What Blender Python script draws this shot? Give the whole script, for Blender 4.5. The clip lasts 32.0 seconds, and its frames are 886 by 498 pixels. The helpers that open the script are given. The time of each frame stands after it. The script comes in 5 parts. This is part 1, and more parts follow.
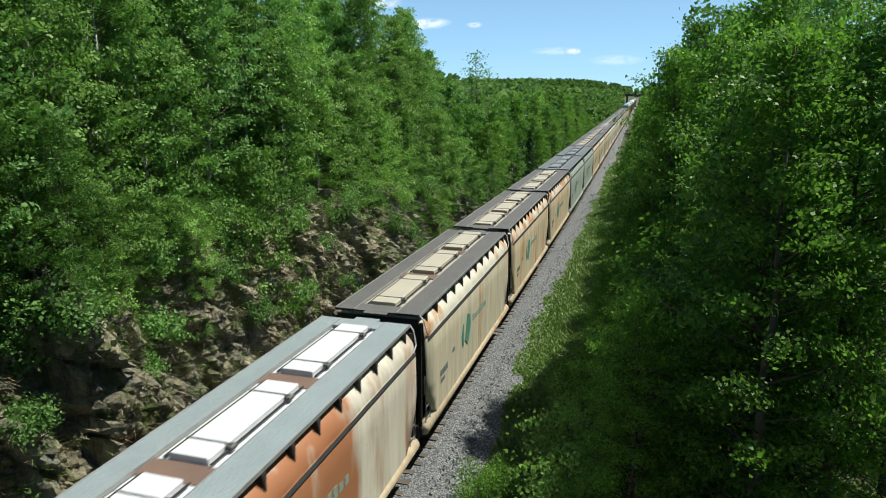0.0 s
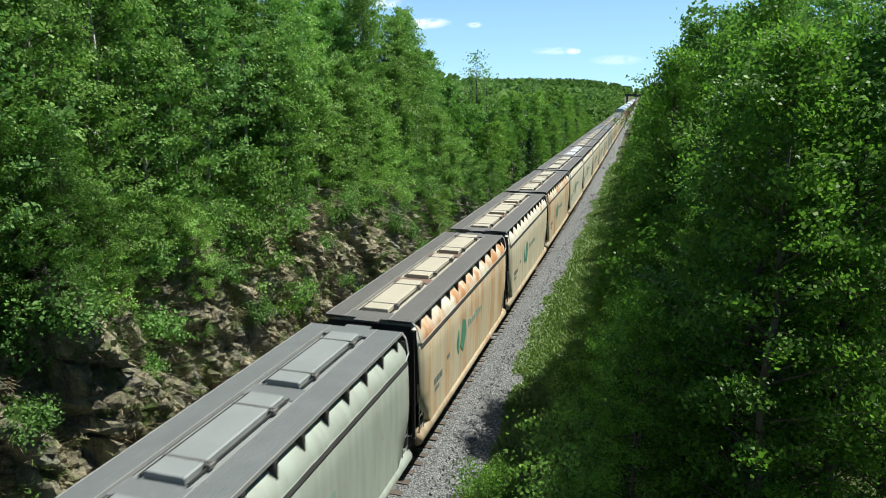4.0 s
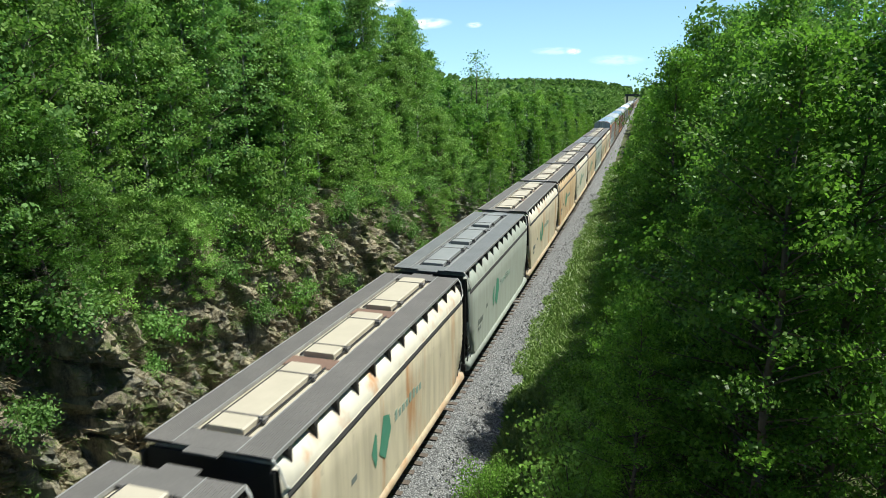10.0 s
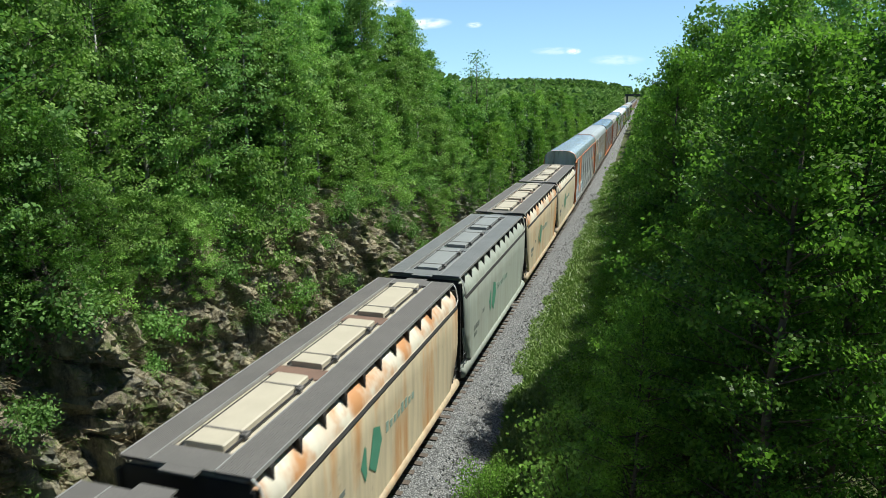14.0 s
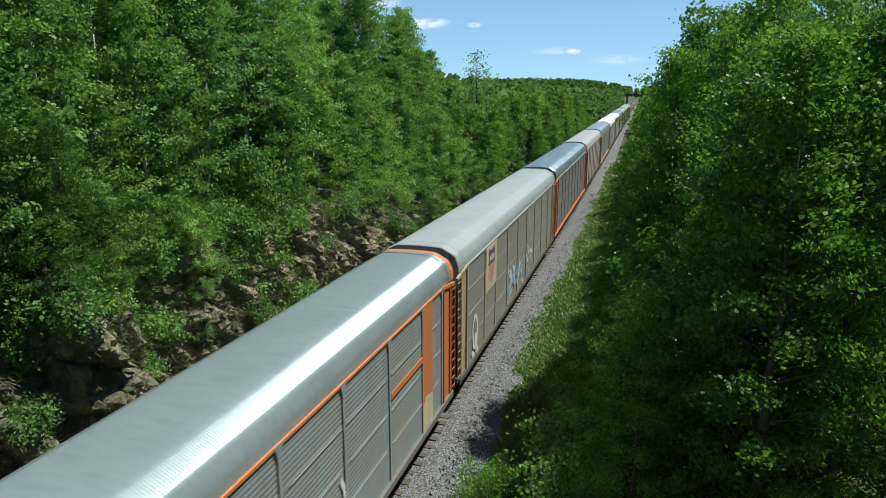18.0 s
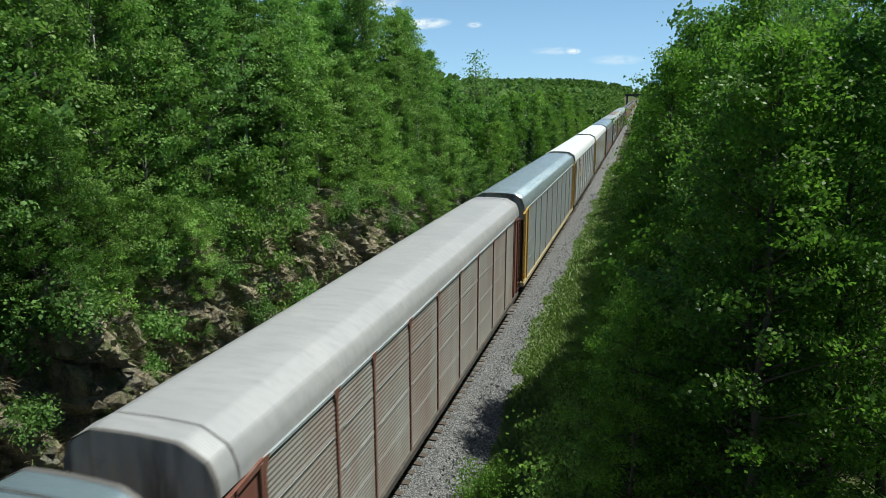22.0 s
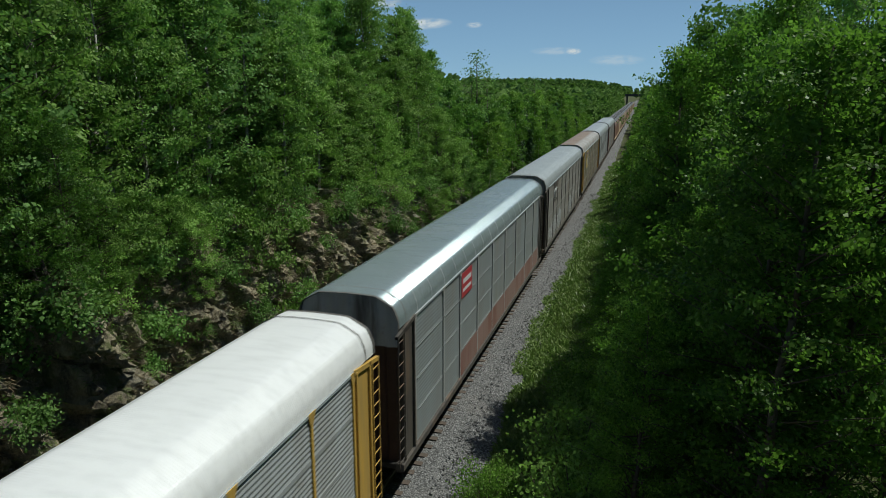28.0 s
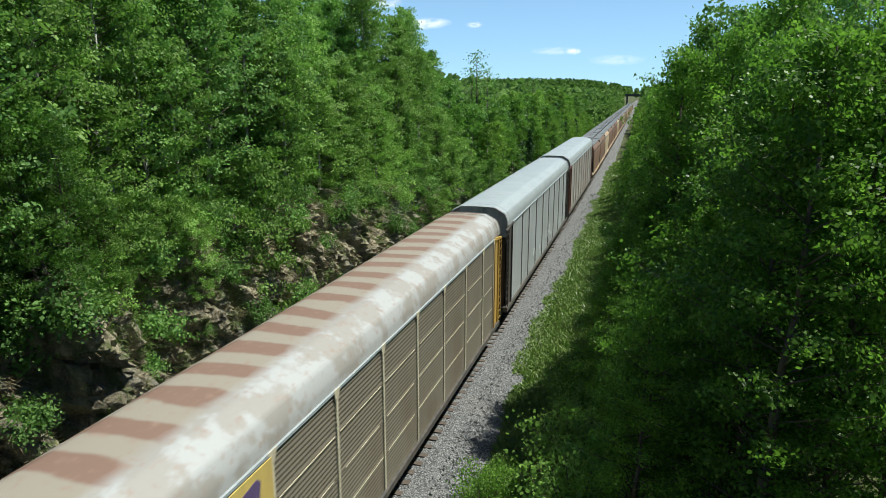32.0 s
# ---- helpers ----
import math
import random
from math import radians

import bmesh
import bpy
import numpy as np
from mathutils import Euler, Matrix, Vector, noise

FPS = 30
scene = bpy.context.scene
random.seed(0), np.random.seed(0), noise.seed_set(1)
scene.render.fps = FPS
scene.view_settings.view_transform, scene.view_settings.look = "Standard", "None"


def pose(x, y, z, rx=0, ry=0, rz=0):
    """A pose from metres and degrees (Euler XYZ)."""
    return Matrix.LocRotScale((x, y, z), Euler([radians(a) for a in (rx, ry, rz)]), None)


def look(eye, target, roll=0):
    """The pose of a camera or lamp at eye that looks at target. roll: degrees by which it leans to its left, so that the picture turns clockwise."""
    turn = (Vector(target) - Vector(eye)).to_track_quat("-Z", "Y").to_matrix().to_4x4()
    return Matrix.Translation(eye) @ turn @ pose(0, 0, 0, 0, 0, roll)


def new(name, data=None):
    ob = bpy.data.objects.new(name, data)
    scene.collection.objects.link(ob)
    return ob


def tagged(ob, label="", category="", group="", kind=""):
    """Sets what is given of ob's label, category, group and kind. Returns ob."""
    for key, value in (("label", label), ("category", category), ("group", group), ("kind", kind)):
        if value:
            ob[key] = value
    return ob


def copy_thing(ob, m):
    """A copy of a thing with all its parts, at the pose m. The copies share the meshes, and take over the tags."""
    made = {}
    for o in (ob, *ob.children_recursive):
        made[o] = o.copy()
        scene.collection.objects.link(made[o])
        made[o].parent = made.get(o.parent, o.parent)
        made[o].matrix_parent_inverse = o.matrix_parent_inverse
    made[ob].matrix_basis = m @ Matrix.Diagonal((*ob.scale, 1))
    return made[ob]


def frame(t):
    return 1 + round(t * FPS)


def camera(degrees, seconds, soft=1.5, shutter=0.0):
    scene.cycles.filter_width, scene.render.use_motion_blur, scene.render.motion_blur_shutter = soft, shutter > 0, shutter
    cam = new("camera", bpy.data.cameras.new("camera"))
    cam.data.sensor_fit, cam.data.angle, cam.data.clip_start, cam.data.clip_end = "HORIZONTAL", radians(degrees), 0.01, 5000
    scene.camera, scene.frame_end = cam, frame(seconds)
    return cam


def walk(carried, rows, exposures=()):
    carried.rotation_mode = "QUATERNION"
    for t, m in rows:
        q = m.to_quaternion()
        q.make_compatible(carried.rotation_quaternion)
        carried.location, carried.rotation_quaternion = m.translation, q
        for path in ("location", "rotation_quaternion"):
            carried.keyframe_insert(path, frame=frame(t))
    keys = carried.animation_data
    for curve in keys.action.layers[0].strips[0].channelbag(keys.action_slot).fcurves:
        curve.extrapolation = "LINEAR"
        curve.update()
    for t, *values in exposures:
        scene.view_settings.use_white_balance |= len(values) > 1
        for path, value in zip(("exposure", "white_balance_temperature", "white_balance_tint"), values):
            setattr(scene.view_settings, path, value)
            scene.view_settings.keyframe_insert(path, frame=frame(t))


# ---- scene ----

# Rail top is z = 0, the track runs along +y, the camera stands 11.4 m up beside it.
TAU = 2 * math.pi
SPEED = 17.395
EYE = (7.6, 0.0, 11.4)
YAW, PITCH = 16.5, -13.0


def aim(yaw, pitch):
    a, b = radians(yaw), radians(pitch)
    return (EYE[0] - math.sin(a) * math.cos(b), EYE[1] + math.cos(a) * math.cos(b), EYE[2] + math.sin(b))


EXPOSURE = ((0, 0.12), (2, 0.36), (3, 0.38), (6, 0.18), (7, 0.22), (9, 0.36), (10, 0.42), (13, 0.32), (14, 0.26), (17, 0.22), (18, -0.02), (20, 0.0), (21, -0.08), (23, -0.1), (24, -0.12), (25, -0.34), (27, -0.75), (28, -0.75), (29, -0.2), (30, -0.02), (31.0, 0.0), (32, 0.16))
cam = camera(66.32, 32.0, soft=0.65, shutter=0.15)
HOLD = look(EYE, aim(YAW, PITCH))
walk(cam, [(0.0, HOLD), (32.0, HOLD)], exposures=[(t, e, 6300, 2) for t, e in EXPOSURE])

# ---- light ----
SUN_EL, SUN_AZ = radians(63), radians(59)
world = bpy.data.worlds.new("sky")
scene.world = world
world.use_nodes = True
wn = world.node_tree.nodes
sky = wn.new("ShaderNodeTexSky")
sky.sky_type, sky.sun_disc = "NISHITA", False
sky.sun_elevation, sky.sun_rotation = SUN_EL, SUN_AZ
sky.air_density, sky.dust_density, sky.ozone_density = 0.45, 0.0, 1.2
tint = wn.new("ShaderNodeMix")
tint.data_type, tint.blend_type = "RGBA", "MULTIPLY"
tint.inputs[0].default_value, tint.inputs[7].default_value = 1.0, (0.98, 1.07, 1.09, 1)
world.node_tree.links.new(sky.outputs[0], tint.inputs[6])
# pale haze low over the horizon
way = wn.new("ShaderNodeTexCoord")
part_z = wn.new("ShaderNodeSeparateXYZ")
low_sky = wn.new("ShaderNodeMapRange")
low_sky.interpolation_type = "SMOOTHERSTEP"
low_sky.inputs["From Min"].default_value, low_sky.inputs["From Max"].default_value = -0.25, 0.55
low_sky.inputs["To Min"].default_value, low_sky.inputs["To Max"].default_value = 0.85, 0.0
haze = wn.new("ShaderNodeMix")
haze.data_type = "RGBA"
haze.inputs[7].default_value = (3.7, 6.1, 8.8, 1)
world.node_tree.links.new(way.outputs["Generated"], part_z.inputs[0])
world.node_tree.links.new(part_z.outputs["Z"], low_sky.inputs["Value"])
world.node_tree.links.new(low_sky.outputs["Result"], haze.inputs[0])
world.node_tree.links.new(tint.outputs[2], haze.inputs[6])
world.node_tree.links.new(haze.outputs[2], wn["Background"].inputs[0])
wn["Background"].inputs[1].default_value = 0.115
sun = new("sun", bpy.data.lights.new("sun", "SUN"))
sun.data.energy, sun.data.angle, sun.data.color = 5.7, radians(0.53), (1.0, 0.95, 0.87)
to_sun = Vector((math.cos(SUN_EL) * math.sin(SUN_AZ), math.cos(SUN_EL) * math.cos(SUN_AZ), math.sin(SUN_EL)))
sun.rotation_mode = "QUATERNION"
sun.rotation_quaternion = to_sun.to_track_quat("Z", "Y")


# ---- materials ----
def graph(name):
    m = bpy.data.materials.new(name)
    m.use_nodes = True
    nt = m.node_tree
    return m, nt, nt.nodes["Principled BSDF"]


def node(nt, kind, **inputs):
    n = nt.nodes.new(kind)
    for k, v in inputs.items():
        n.inputs[k].default_value = v
    return n


def coords(nt, scale=(1, 1, 1), shift=True):
    tc = nt.nodes.new("ShaderNodeTexCoord")
    mp = nt.nodes.new("ShaderNodeMapping")
    mp.inputs["Scale"].default_value = scale
    nt.links.new(tc.outputs["Object"], mp.inputs["Vector"])
    if shift:
        oi = nt.nodes.new("ShaderNodeObjectInfo")
        mu = node(nt, "ShaderNodeMath")
        mu.operation = "MULTIPLY"
        mu.inputs[1].default_value = 37.0
        nt.links.new(oi.outputs["Random"], mu.inputs[0])
        nt.links.new(mu.outputs[0], mp.inputs["Location"])
    return mp.outputs[0]


def noise_of(nt, vec, scale, detail=4.0, rough=0.6):
    n = node(nt, "ShaderNodeTexNoise", Scale=scale, Detail=detail, Roughness=rough)
    nt.links.new(vec, n.inputs["Vector"])
    return n.outputs["Fac"]


def ramp(nt, fac, lo, hi):
    r = node(nt, "ShaderNodeMapRange")
    r.inputs["From Min"].default_value, r.inputs["From Max"].default_value = lo, hi
    nt.links.new(fac, r.inputs["Value"])
    return r.outputs["Result"]


def blend(nt, fac, a, b):
    m = nt.nodes.new("ShaderNodeMix")
    m.data_type = "RGBA"
    for sock, v in ((m.inputs[6], a), (m.inputs[7], b)):
        if isinstance(v, tuple):
            sock.default_value = (*v, 1)
        else:
            nt.links.new(v, sock)
    if isinstance(fac, float):
        m.inputs[0].default_value = fac
    else:
        nt.links.new(fac, m.inputs[0])
    return m.outputs[2]


def bump(nt, bsdf, height, strength=0.3, dist=0.02):
    b = node(nt, "ShaderNodeBump", Strength=strength, Distance=dist)
    nt.links.new(height, b.inputs["Height"])
    nt.links.new(b.outputs[0], bsdf.inputs["Normal"])


def rough_mat(name, a, b, scale=3.0, rough=0.8, metal=0.0, fine=30.0, dark=0.75, bumps=0.3, dist=0.01, spec=0.5):
    """Two colours by a broad noise, darkened by a fine one."""
    m, nt, bs = graph(name)
    v = coords(nt)
    big, small = noise_of(nt, v, scale), noise_of(nt, v, fine)
    col = blend(nt, ramp(nt, big, 0.35, 0.65), a, b)
    col = blend(nt, ramp(nt, small, 0.35, 0.7), tuple(c * dark for c in b), col)
    nt.links.new(col, bs.inputs["Base Color"])
    bs.inputs["Roughness"].default_value, bs.inputs["Metallic"].default_value = rough, metal
    bs.inputs["Specular IOR Level"].default_value = spec
    if bumps:
        bump(nt, bs, small, bumps, dist)
    return m


def painted(name, base, rust, lo, hi, dirt=(0.2, 0.17, 0.13), rough=0.55, wide=1.1, top=None):
    """Weathered paint: rust and dirt run down it in streaks."""
    m, nt, bs = graph(name)
    tall = noise_of(nt, coords(nt, (1.0, 1.0, 0.16)), wide, 6.0, 0.6)
    spots = noise_of(nt, coords(nt), 2.2, 6.0, 0.68)
    film = noise_of(nt, coords(nt, (1.0, 3.0, 0.3)), 1.2)
    col = blend(nt, ramp(nt, film, 0.38, 0.75), base, tuple(0.55 * p + 0.45 * q for p, q in zip(base, dirt)))
    col = blend(nt, ramp(nt, spots, 0.62, 0.85), col, dirt)
    col = blend(nt, ramp(nt, tall, lo, hi), col, rust)
    if top:
        # rust blooms along the curved shoulder
        tc = nt.nodes.new("ShaderNodeTexCoord")
        sp = nt.nodes.new("ShaderNodeSeparateXYZ")
        nt.links.new(tc.outputs["Object"], sp.inputs[0])
        bloom = noise_of(nt, coords(nt, (0.6, 1.0, 0.6)), 0.9, 4.0, 0.6)
        mu = node(nt, "ShaderNodeMath")
        mu.operation = "MULTIPLY"
        nt.links.new(ramp(nt, sp.outputs["Z"], 4.02, 4.16), mu.inputs[0])
        nt.links.new(ramp(nt, bloom, top, top + 0.14), mu.inputs[1])
        # sunlit shoulder: the light is put in as a paler colour above z 4.03
        shoulder_light = node(nt, "ShaderNodeMath")
        shoulder_light.operation = "MULTIPLY"
        shoulder_light.inputs[1].default_value = 0.6
        nt.links.new(ramp(nt, sp.outputs["Z"], 4.03, 4.10), shoulder_light.inputs[0])
        col = blend(nt, shoulder_light.outputs[0], col, (0.74, 0.71, 0.62))
        col = blend(nt, mu.outputs[0], col, (0.50, 0.25, 0.11))
    nt.links.new(col, bs.inputs["Base Color"])
    bs.inputs["Roughness"].default_value = rough
    bump(nt, bs, spots, 0.12, 0.01)
    return m


def leafy(name, dark, light, through_light=0.45, gloss=0.42, rough=0.42):
    m, nt, bs = graph(name)
    gi = nt.nodes.new("ShaderNodeNewGeometry")
    oi = nt.nodes.new("ShaderNodeObjectInfo")
    clump = noise_of(nt, coords(nt), 1.9, 2.0)
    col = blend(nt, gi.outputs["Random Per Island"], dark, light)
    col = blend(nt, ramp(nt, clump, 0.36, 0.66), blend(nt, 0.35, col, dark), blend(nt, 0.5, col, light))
    hue = node(nt, "ShaderNodeHueSaturation")
    nt.links.new(col, hue.inputs["Color"])
    vr = node(nt, "ShaderNodeMapRange")
    vr.inputs["To Min"].default_value, vr.inputs["To Max"].default_value = 0.72, 1.25
    nt.links.new(oi.outputs["Random"], vr.inputs["Value"])
    nt.links.new(vr.outputs["Result"], hue.inputs["Value"])
    nt.links.new(hue.outputs[0], bs.inputs["Base Color"])
    bs.inputs["Roughness"].default_value, bs.inputs["Specular IOR Level"].default_value = rough, gloss
    tr = nt.nodes.new("ShaderNodeBsdfTranslucent")
    yel = blend(nt, 0.5, hue.outputs[0], (0.12, 0.30, 0.02))
    nt.links.new(yel, tr.inputs["Color"])
    mx = nt.nodes.new("ShaderNodeMixShader")
    mx.inputs[0].default_value = through_light
    nt.links.new(bs.outputs[0], mx.inputs[1])
    nt.links.new(tr.outputs[0], mx.inputs[2])
    nt.links.new(mx.outputs[0], nt.nodes["Material Output"].inputs["Surface"])
    return m


M = {}
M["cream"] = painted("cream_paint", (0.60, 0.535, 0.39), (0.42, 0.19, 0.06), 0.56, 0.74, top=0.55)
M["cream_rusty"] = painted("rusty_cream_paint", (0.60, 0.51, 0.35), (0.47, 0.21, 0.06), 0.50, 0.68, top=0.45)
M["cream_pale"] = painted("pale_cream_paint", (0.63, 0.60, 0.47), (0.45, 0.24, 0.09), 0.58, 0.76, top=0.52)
M["tan"] = painted("tan_paint", (0.62, 0.47, 0.28), (0.38, 0.15, 0.05), 0.50, 0.72)
M["grey"] = painted("grey_green_paint", (0.36, 0.40, 0.35), (0.26, 0.25, 0.20), 0.60, 0.85)
M["rust"] = painted("heavy_rust_paint", (0.66, 0.60, 0.49), (0.36, 0.15, 0.07), 0.47, 0.57, wide=0.45)
M["brown"] = painted("brown_paint", (0.26, 0.17, 0.13), (0.20, 0.09, 0.05), 0.45, 0.70)
M["roof_dark"] = rough_mat("dark_walkway_steel", (0.135, 0.129, 0.122), (0.185, 0.174, 0.163), 1.2, 0.7, 0.2, 24.0, 0.7)
M["roof_galv"] = rough_mat("galvanized_grating", (0.33, 0.38, 0.39), (0.40, 0.45, 0.455), 1.2, 0.5, 0.2, 24.0, 0.7)
M["roof_grey"] = rough_mat("grey_walkway_steel", (0.17, 0.18, 0.18), (0.23, 0.24, 0.24), 1.2, 0.6, 0.3, 24.0, 0.75)
M["hatch_cream"] = rough_mat("cream_hatch", (0.40, 0.355, 0.275), (0.49, 0.44, 0.345), 1.5, 0.6, 0.0, 20.0, 0.9)
M["hatch_white"] = rough_mat("white_hatch", (0.60, 0.60, 0.61), (0.68, 0.68, 0.69), 1.5, 0.5, 0.0, 20.0, 0.95)
M["hatch_grey"] = rough_mat("grey_hatch", (0.21, 0.222, 0.22), (0.26, 0.272, 0.268), 1.5, 0.55, 0.0, 20.0, 0.9)
M["deck_brown"] = rough_mat("rusted_roof_sheet", (0.14, 0.088, 0.066), (0.21, 0.13, 0.095), 1.5, 0.8, 0.0, 20.0, 0.8)
M["black"] = rough_mat("sooty_black_steel", (0.02, 0.02, 0.02), (0.045, 0.042, 0.04), 2.0, 0.7, 0.2, 20.0, 0.7)
M["steel"] = rough_mat("worn_rail_steel", (0.30, 0.27, 0.25), (0.42, 0.40, 0.38), 5.0, 0.35, 0.9, 40.0, 0.8)
M["logo_green"] = rough_mat("faded_green_paint", (0.05, 0.22, 0.14), (0.09, 0.27, 0.18), 3.0, 0.6, 0.0, 20.0, 0.9, 0)
M["mark_dark"] = rough_mat("faded_lettering", (0.12, 0.15, 0.13), (0.2, 0.22, 0.2), 3.0, 0.6, 0.0, 20.0, 0.9, 0)
M["mark_green"] = rough_mat("faded_green_lettering", (0.20, 0.30, 0.24), (0.28, 0.37, 0.31), 3.0, 0.6, 0.0, 20.0, 0.9, 0)
M["sill_dust"] = painted("dusty_sill_paint", (0.58, 0.46, 0.31), (0.40, 0.22, 0.11), 0.50, 0.75)
M["edge_metal"] = rough_mat("worn_edge_steel", (0.30, 0.295, 0.285), (0.42, 0.415, 0.40), 2.0, 0.5, 0.3, 20.0, 0.7)
M["grab_pale"] = rough_mat("pale_grab_iron", (0.55, 0.55, 0.53), (0.62, 0.62, 0.60), 3.0, 0.5, 0.0, 20.0, 0.9, 0)
M["ballast"] = None


def ballast_mat():
    m, nt, bs = graph("crushed_stone")
    v = coords(nt, shift=False)
    vo = node(nt, "ShaderNodeTexVoronoi", Scale=16.0)
    nt.links.new(v, vo.inputs["Vector"])
    sep = node(nt, "ShaderNodeSeparateColor")
    nt.links.new(vo.outputs["Color"], sep.inputs[0])
    col = blend(nt, sep.outputs[0], (0.125, 0.127, 0.128), (0.32, 0.322, 0.32))
    col = blend(nt, ramp(nt, vo.outputs["Distance"], 0.35, 0.75), col, (0.075, 0.075, 0.075))
    col = blend(nt, ramp(nt, noise_of(nt, v, 0.5), 0.55, 0.9), col, (0.21, 0.195, 0.18))
    nt.links.new(col, bs.inputs["Base Color"])
    bs.inputs["Roughness"].default_value = 0.9
    inv = node(nt, "ShaderNodeMath")
    inv.operation = "SUBTRACT"
    inv.inputs[0].default_value = 1.0
    nt.links.new(vo.outputs["Distance"], inv.inputs[1])
    bump(nt, bs, inv.outputs[0], 1.0, 0.05)
    return m


def rock_mat():
    m, nt, bs = graph("weathered_rock")
    v = coords(nt, (1, 1, 0.6), shift=False)
    big, mid = noise_of(nt, v, 0.35, 5.0), noise_of(nt, v, 2.4, 8.0, 0.72)
    fine = noise_of(nt, v, 11.0, 6.0, 0.72)
    run = noise_of(nt, coords(nt, (1, 1.0, 0.16), shift=False), 2.6, 5.0, 0.65)
    col = blend(nt, ramp(nt, mid, 0.38, 0.62), (0.105, 0.092, 0.065), (0.47, 0.405, 0.265))
    col = blend(nt, ramp(nt, big, 0.50, 0.60), col, (0.22, 0.215, 0.175))
    col = blend(nt, ramp(nt, fine, 0.52, 0.72), col, (0.48, 0.43, 0.31))
    col = blend(nt, ramp(nt, run, 0.56, 0.68), col, (0.06, 0.053, 0.042))
    moss = noise_of(nt, v, 1.1, 6.0, 0.65)
    col = blend(nt, ramp(nt, moss, 0.52, 0.62), col, (0.12, 0.135, 0.05))
    nt.links.new(col, bs.inputs["Base Color"])
    bs.inputs["Roughness"].default_value = 0.92
    bump(nt, bs, fine, 1.0, 0.12)
    return m


M["ballast"] = ballast_mat()
M["rock"] = rock_mat()
M["soil"] = rough_mat("forest_floor", (0.055, 0.06, 0.022), (0.10, 0.12, 0.035), 0.6, 0.95, 0.0, 6.0, 0.6, 0.6, 0.1)
M["tie"] = rough_mat("old_tie_wood", (0.085, 0.068, 0.056), (0.14, 0.11, 0.09), 2.0, 0.9, 0.0, 30.0, 0.7)
M["grass"] = leafy("grass_blades", (0.10, 0.165, 0.04), (0.22, 0.30, 0.09), 0.3)
M["leaf_a"] = leafy("aspen_leaves", (0.085, 0.185, 0.035), (0.31, 0.53, 0.125), 0.42, 0.22, 0.5)
M["leaf_b"] = leafy("birch_leaves", (0.105, 0.210, 0.040), (0.37, 0.58, 0.135), 0.42, 0.22, 0.5)
M["leaf_c"] = leafy("poplar_leaves", (0.070, 0.155, 0.035), (0.27, 0.46, 0.130), 0.42, 0.22, 0.5)
M["leaf_d"] = leafy("spruce_needles", (0.02, 0.06, 0.014), (0.05, 0.12, 0.028), 0.15)
# distance haze is put into these paler, bluer far greens
M["leaf_far"] = leafy("far_foliage", (0.095, 0.165, 0.05), (0.21, 0.33, 0.095), 0.30, 0.0)
# near-black dark ends put the right wall's deep shade into the leaf colour
M["leaf_ra"] = leafy("shaded_glossy_aspen_leaves", (0.012, 0.042, 0.005), (0.27, 0.51, 0.075), 0.55, 0.4, 0.45)
M["leaf_rb"] = leafy("shaded_glossy_birch_leaves", (0.018, 0.054, 0.006), (0.31, 0.56, 0.08), 0.57, 0.4, 0.45)
M["leaf_rc"] = leafy("shaded_glossy_poplar_leaves", (0.010, 0.036, 0.005), (0.22, 0.43, 0.068), 0.53, 0.4, 0.45)
M["leaf_ma"] = leafy("wood_aspen_leaves", (0.105, 0.215, 0.035), (0.25, 0.44, 0.07), 0.45, 0.2)
M["leaf_mb"] = leafy("wood_birch_leaves", (0.135, 0.255, 0.038), (0.30, 0.48, 0.08), 0.45, 0.2)
M["leaf_mc"] = leafy("wood_poplar_leaves", (0.085, 0.185, 0.035), (0.21, 0.38, 0.075), 0.45, 0.2)
M["bark"] = rough_mat("pale_grey_bark", (0.38, 0.37, 0.32), (0.58, 0.56, 0.50), 1.5, 0.85, 0.0, 9.0, 0.45, 0.6, 0.02)
M["bark_dark"] = rough_mat("brown_bark", (0.09, 0.07, 0.055), (0.15, 0.12, 0.095), 1.5, 0.9, 0.0, 9.0, 0.6, 0.6, 0.02)
# dark greenish concrete: the far overpass's shade is put into its colour
M["concrete"] = rough_mat("shaded_concrete", (0.06, 0.065, 0.06), (0.09, 0.09, 0.085), 0.5, 0.9)
M["dead"] = rough_mat("dry_grass_and_roots", (0.20, 0.16, 0.09), (0.28, 0.23, 0.14), 1.0, 0.95, 0.0, 12.0, 0.6)


# ---- mesh helpers ----
def mesh_of(name, verts, faces, mat, smooth=False):
    me = bpy.data.meshes.new(name)
    me.from_pydata(verts, [], faces)
    if mat:
        me.materials.append(mat)
    if smooth:
        me.polygons.foreach_set("use_smooth", [True] * len(me.polygons))
    me.update()
    return me


def quads(name, co, mat):
    """A mesh of loose faces from an array (n, corners, 3)."""
    n, k = co.shape[:2]
    me = bpy.data.meshes.new(name)
    me.vertices.add(n * k)
    me.vertices.foreach_set("co", np.ascontiguousarray(co, dtype=np.float32).ravel())
    me.loops.add(n * k)
    me.loops.foreach_set("vertex_index", np.arange(n * k, dtype=np.int32))
    me.polygons.add(n)
    me.polygons.foreach_set("loop_start", np.arange(0, n * k, k, dtype=np.int32))
    me.materials.append(mat)
    me.update(calc_edges=True)
    return me


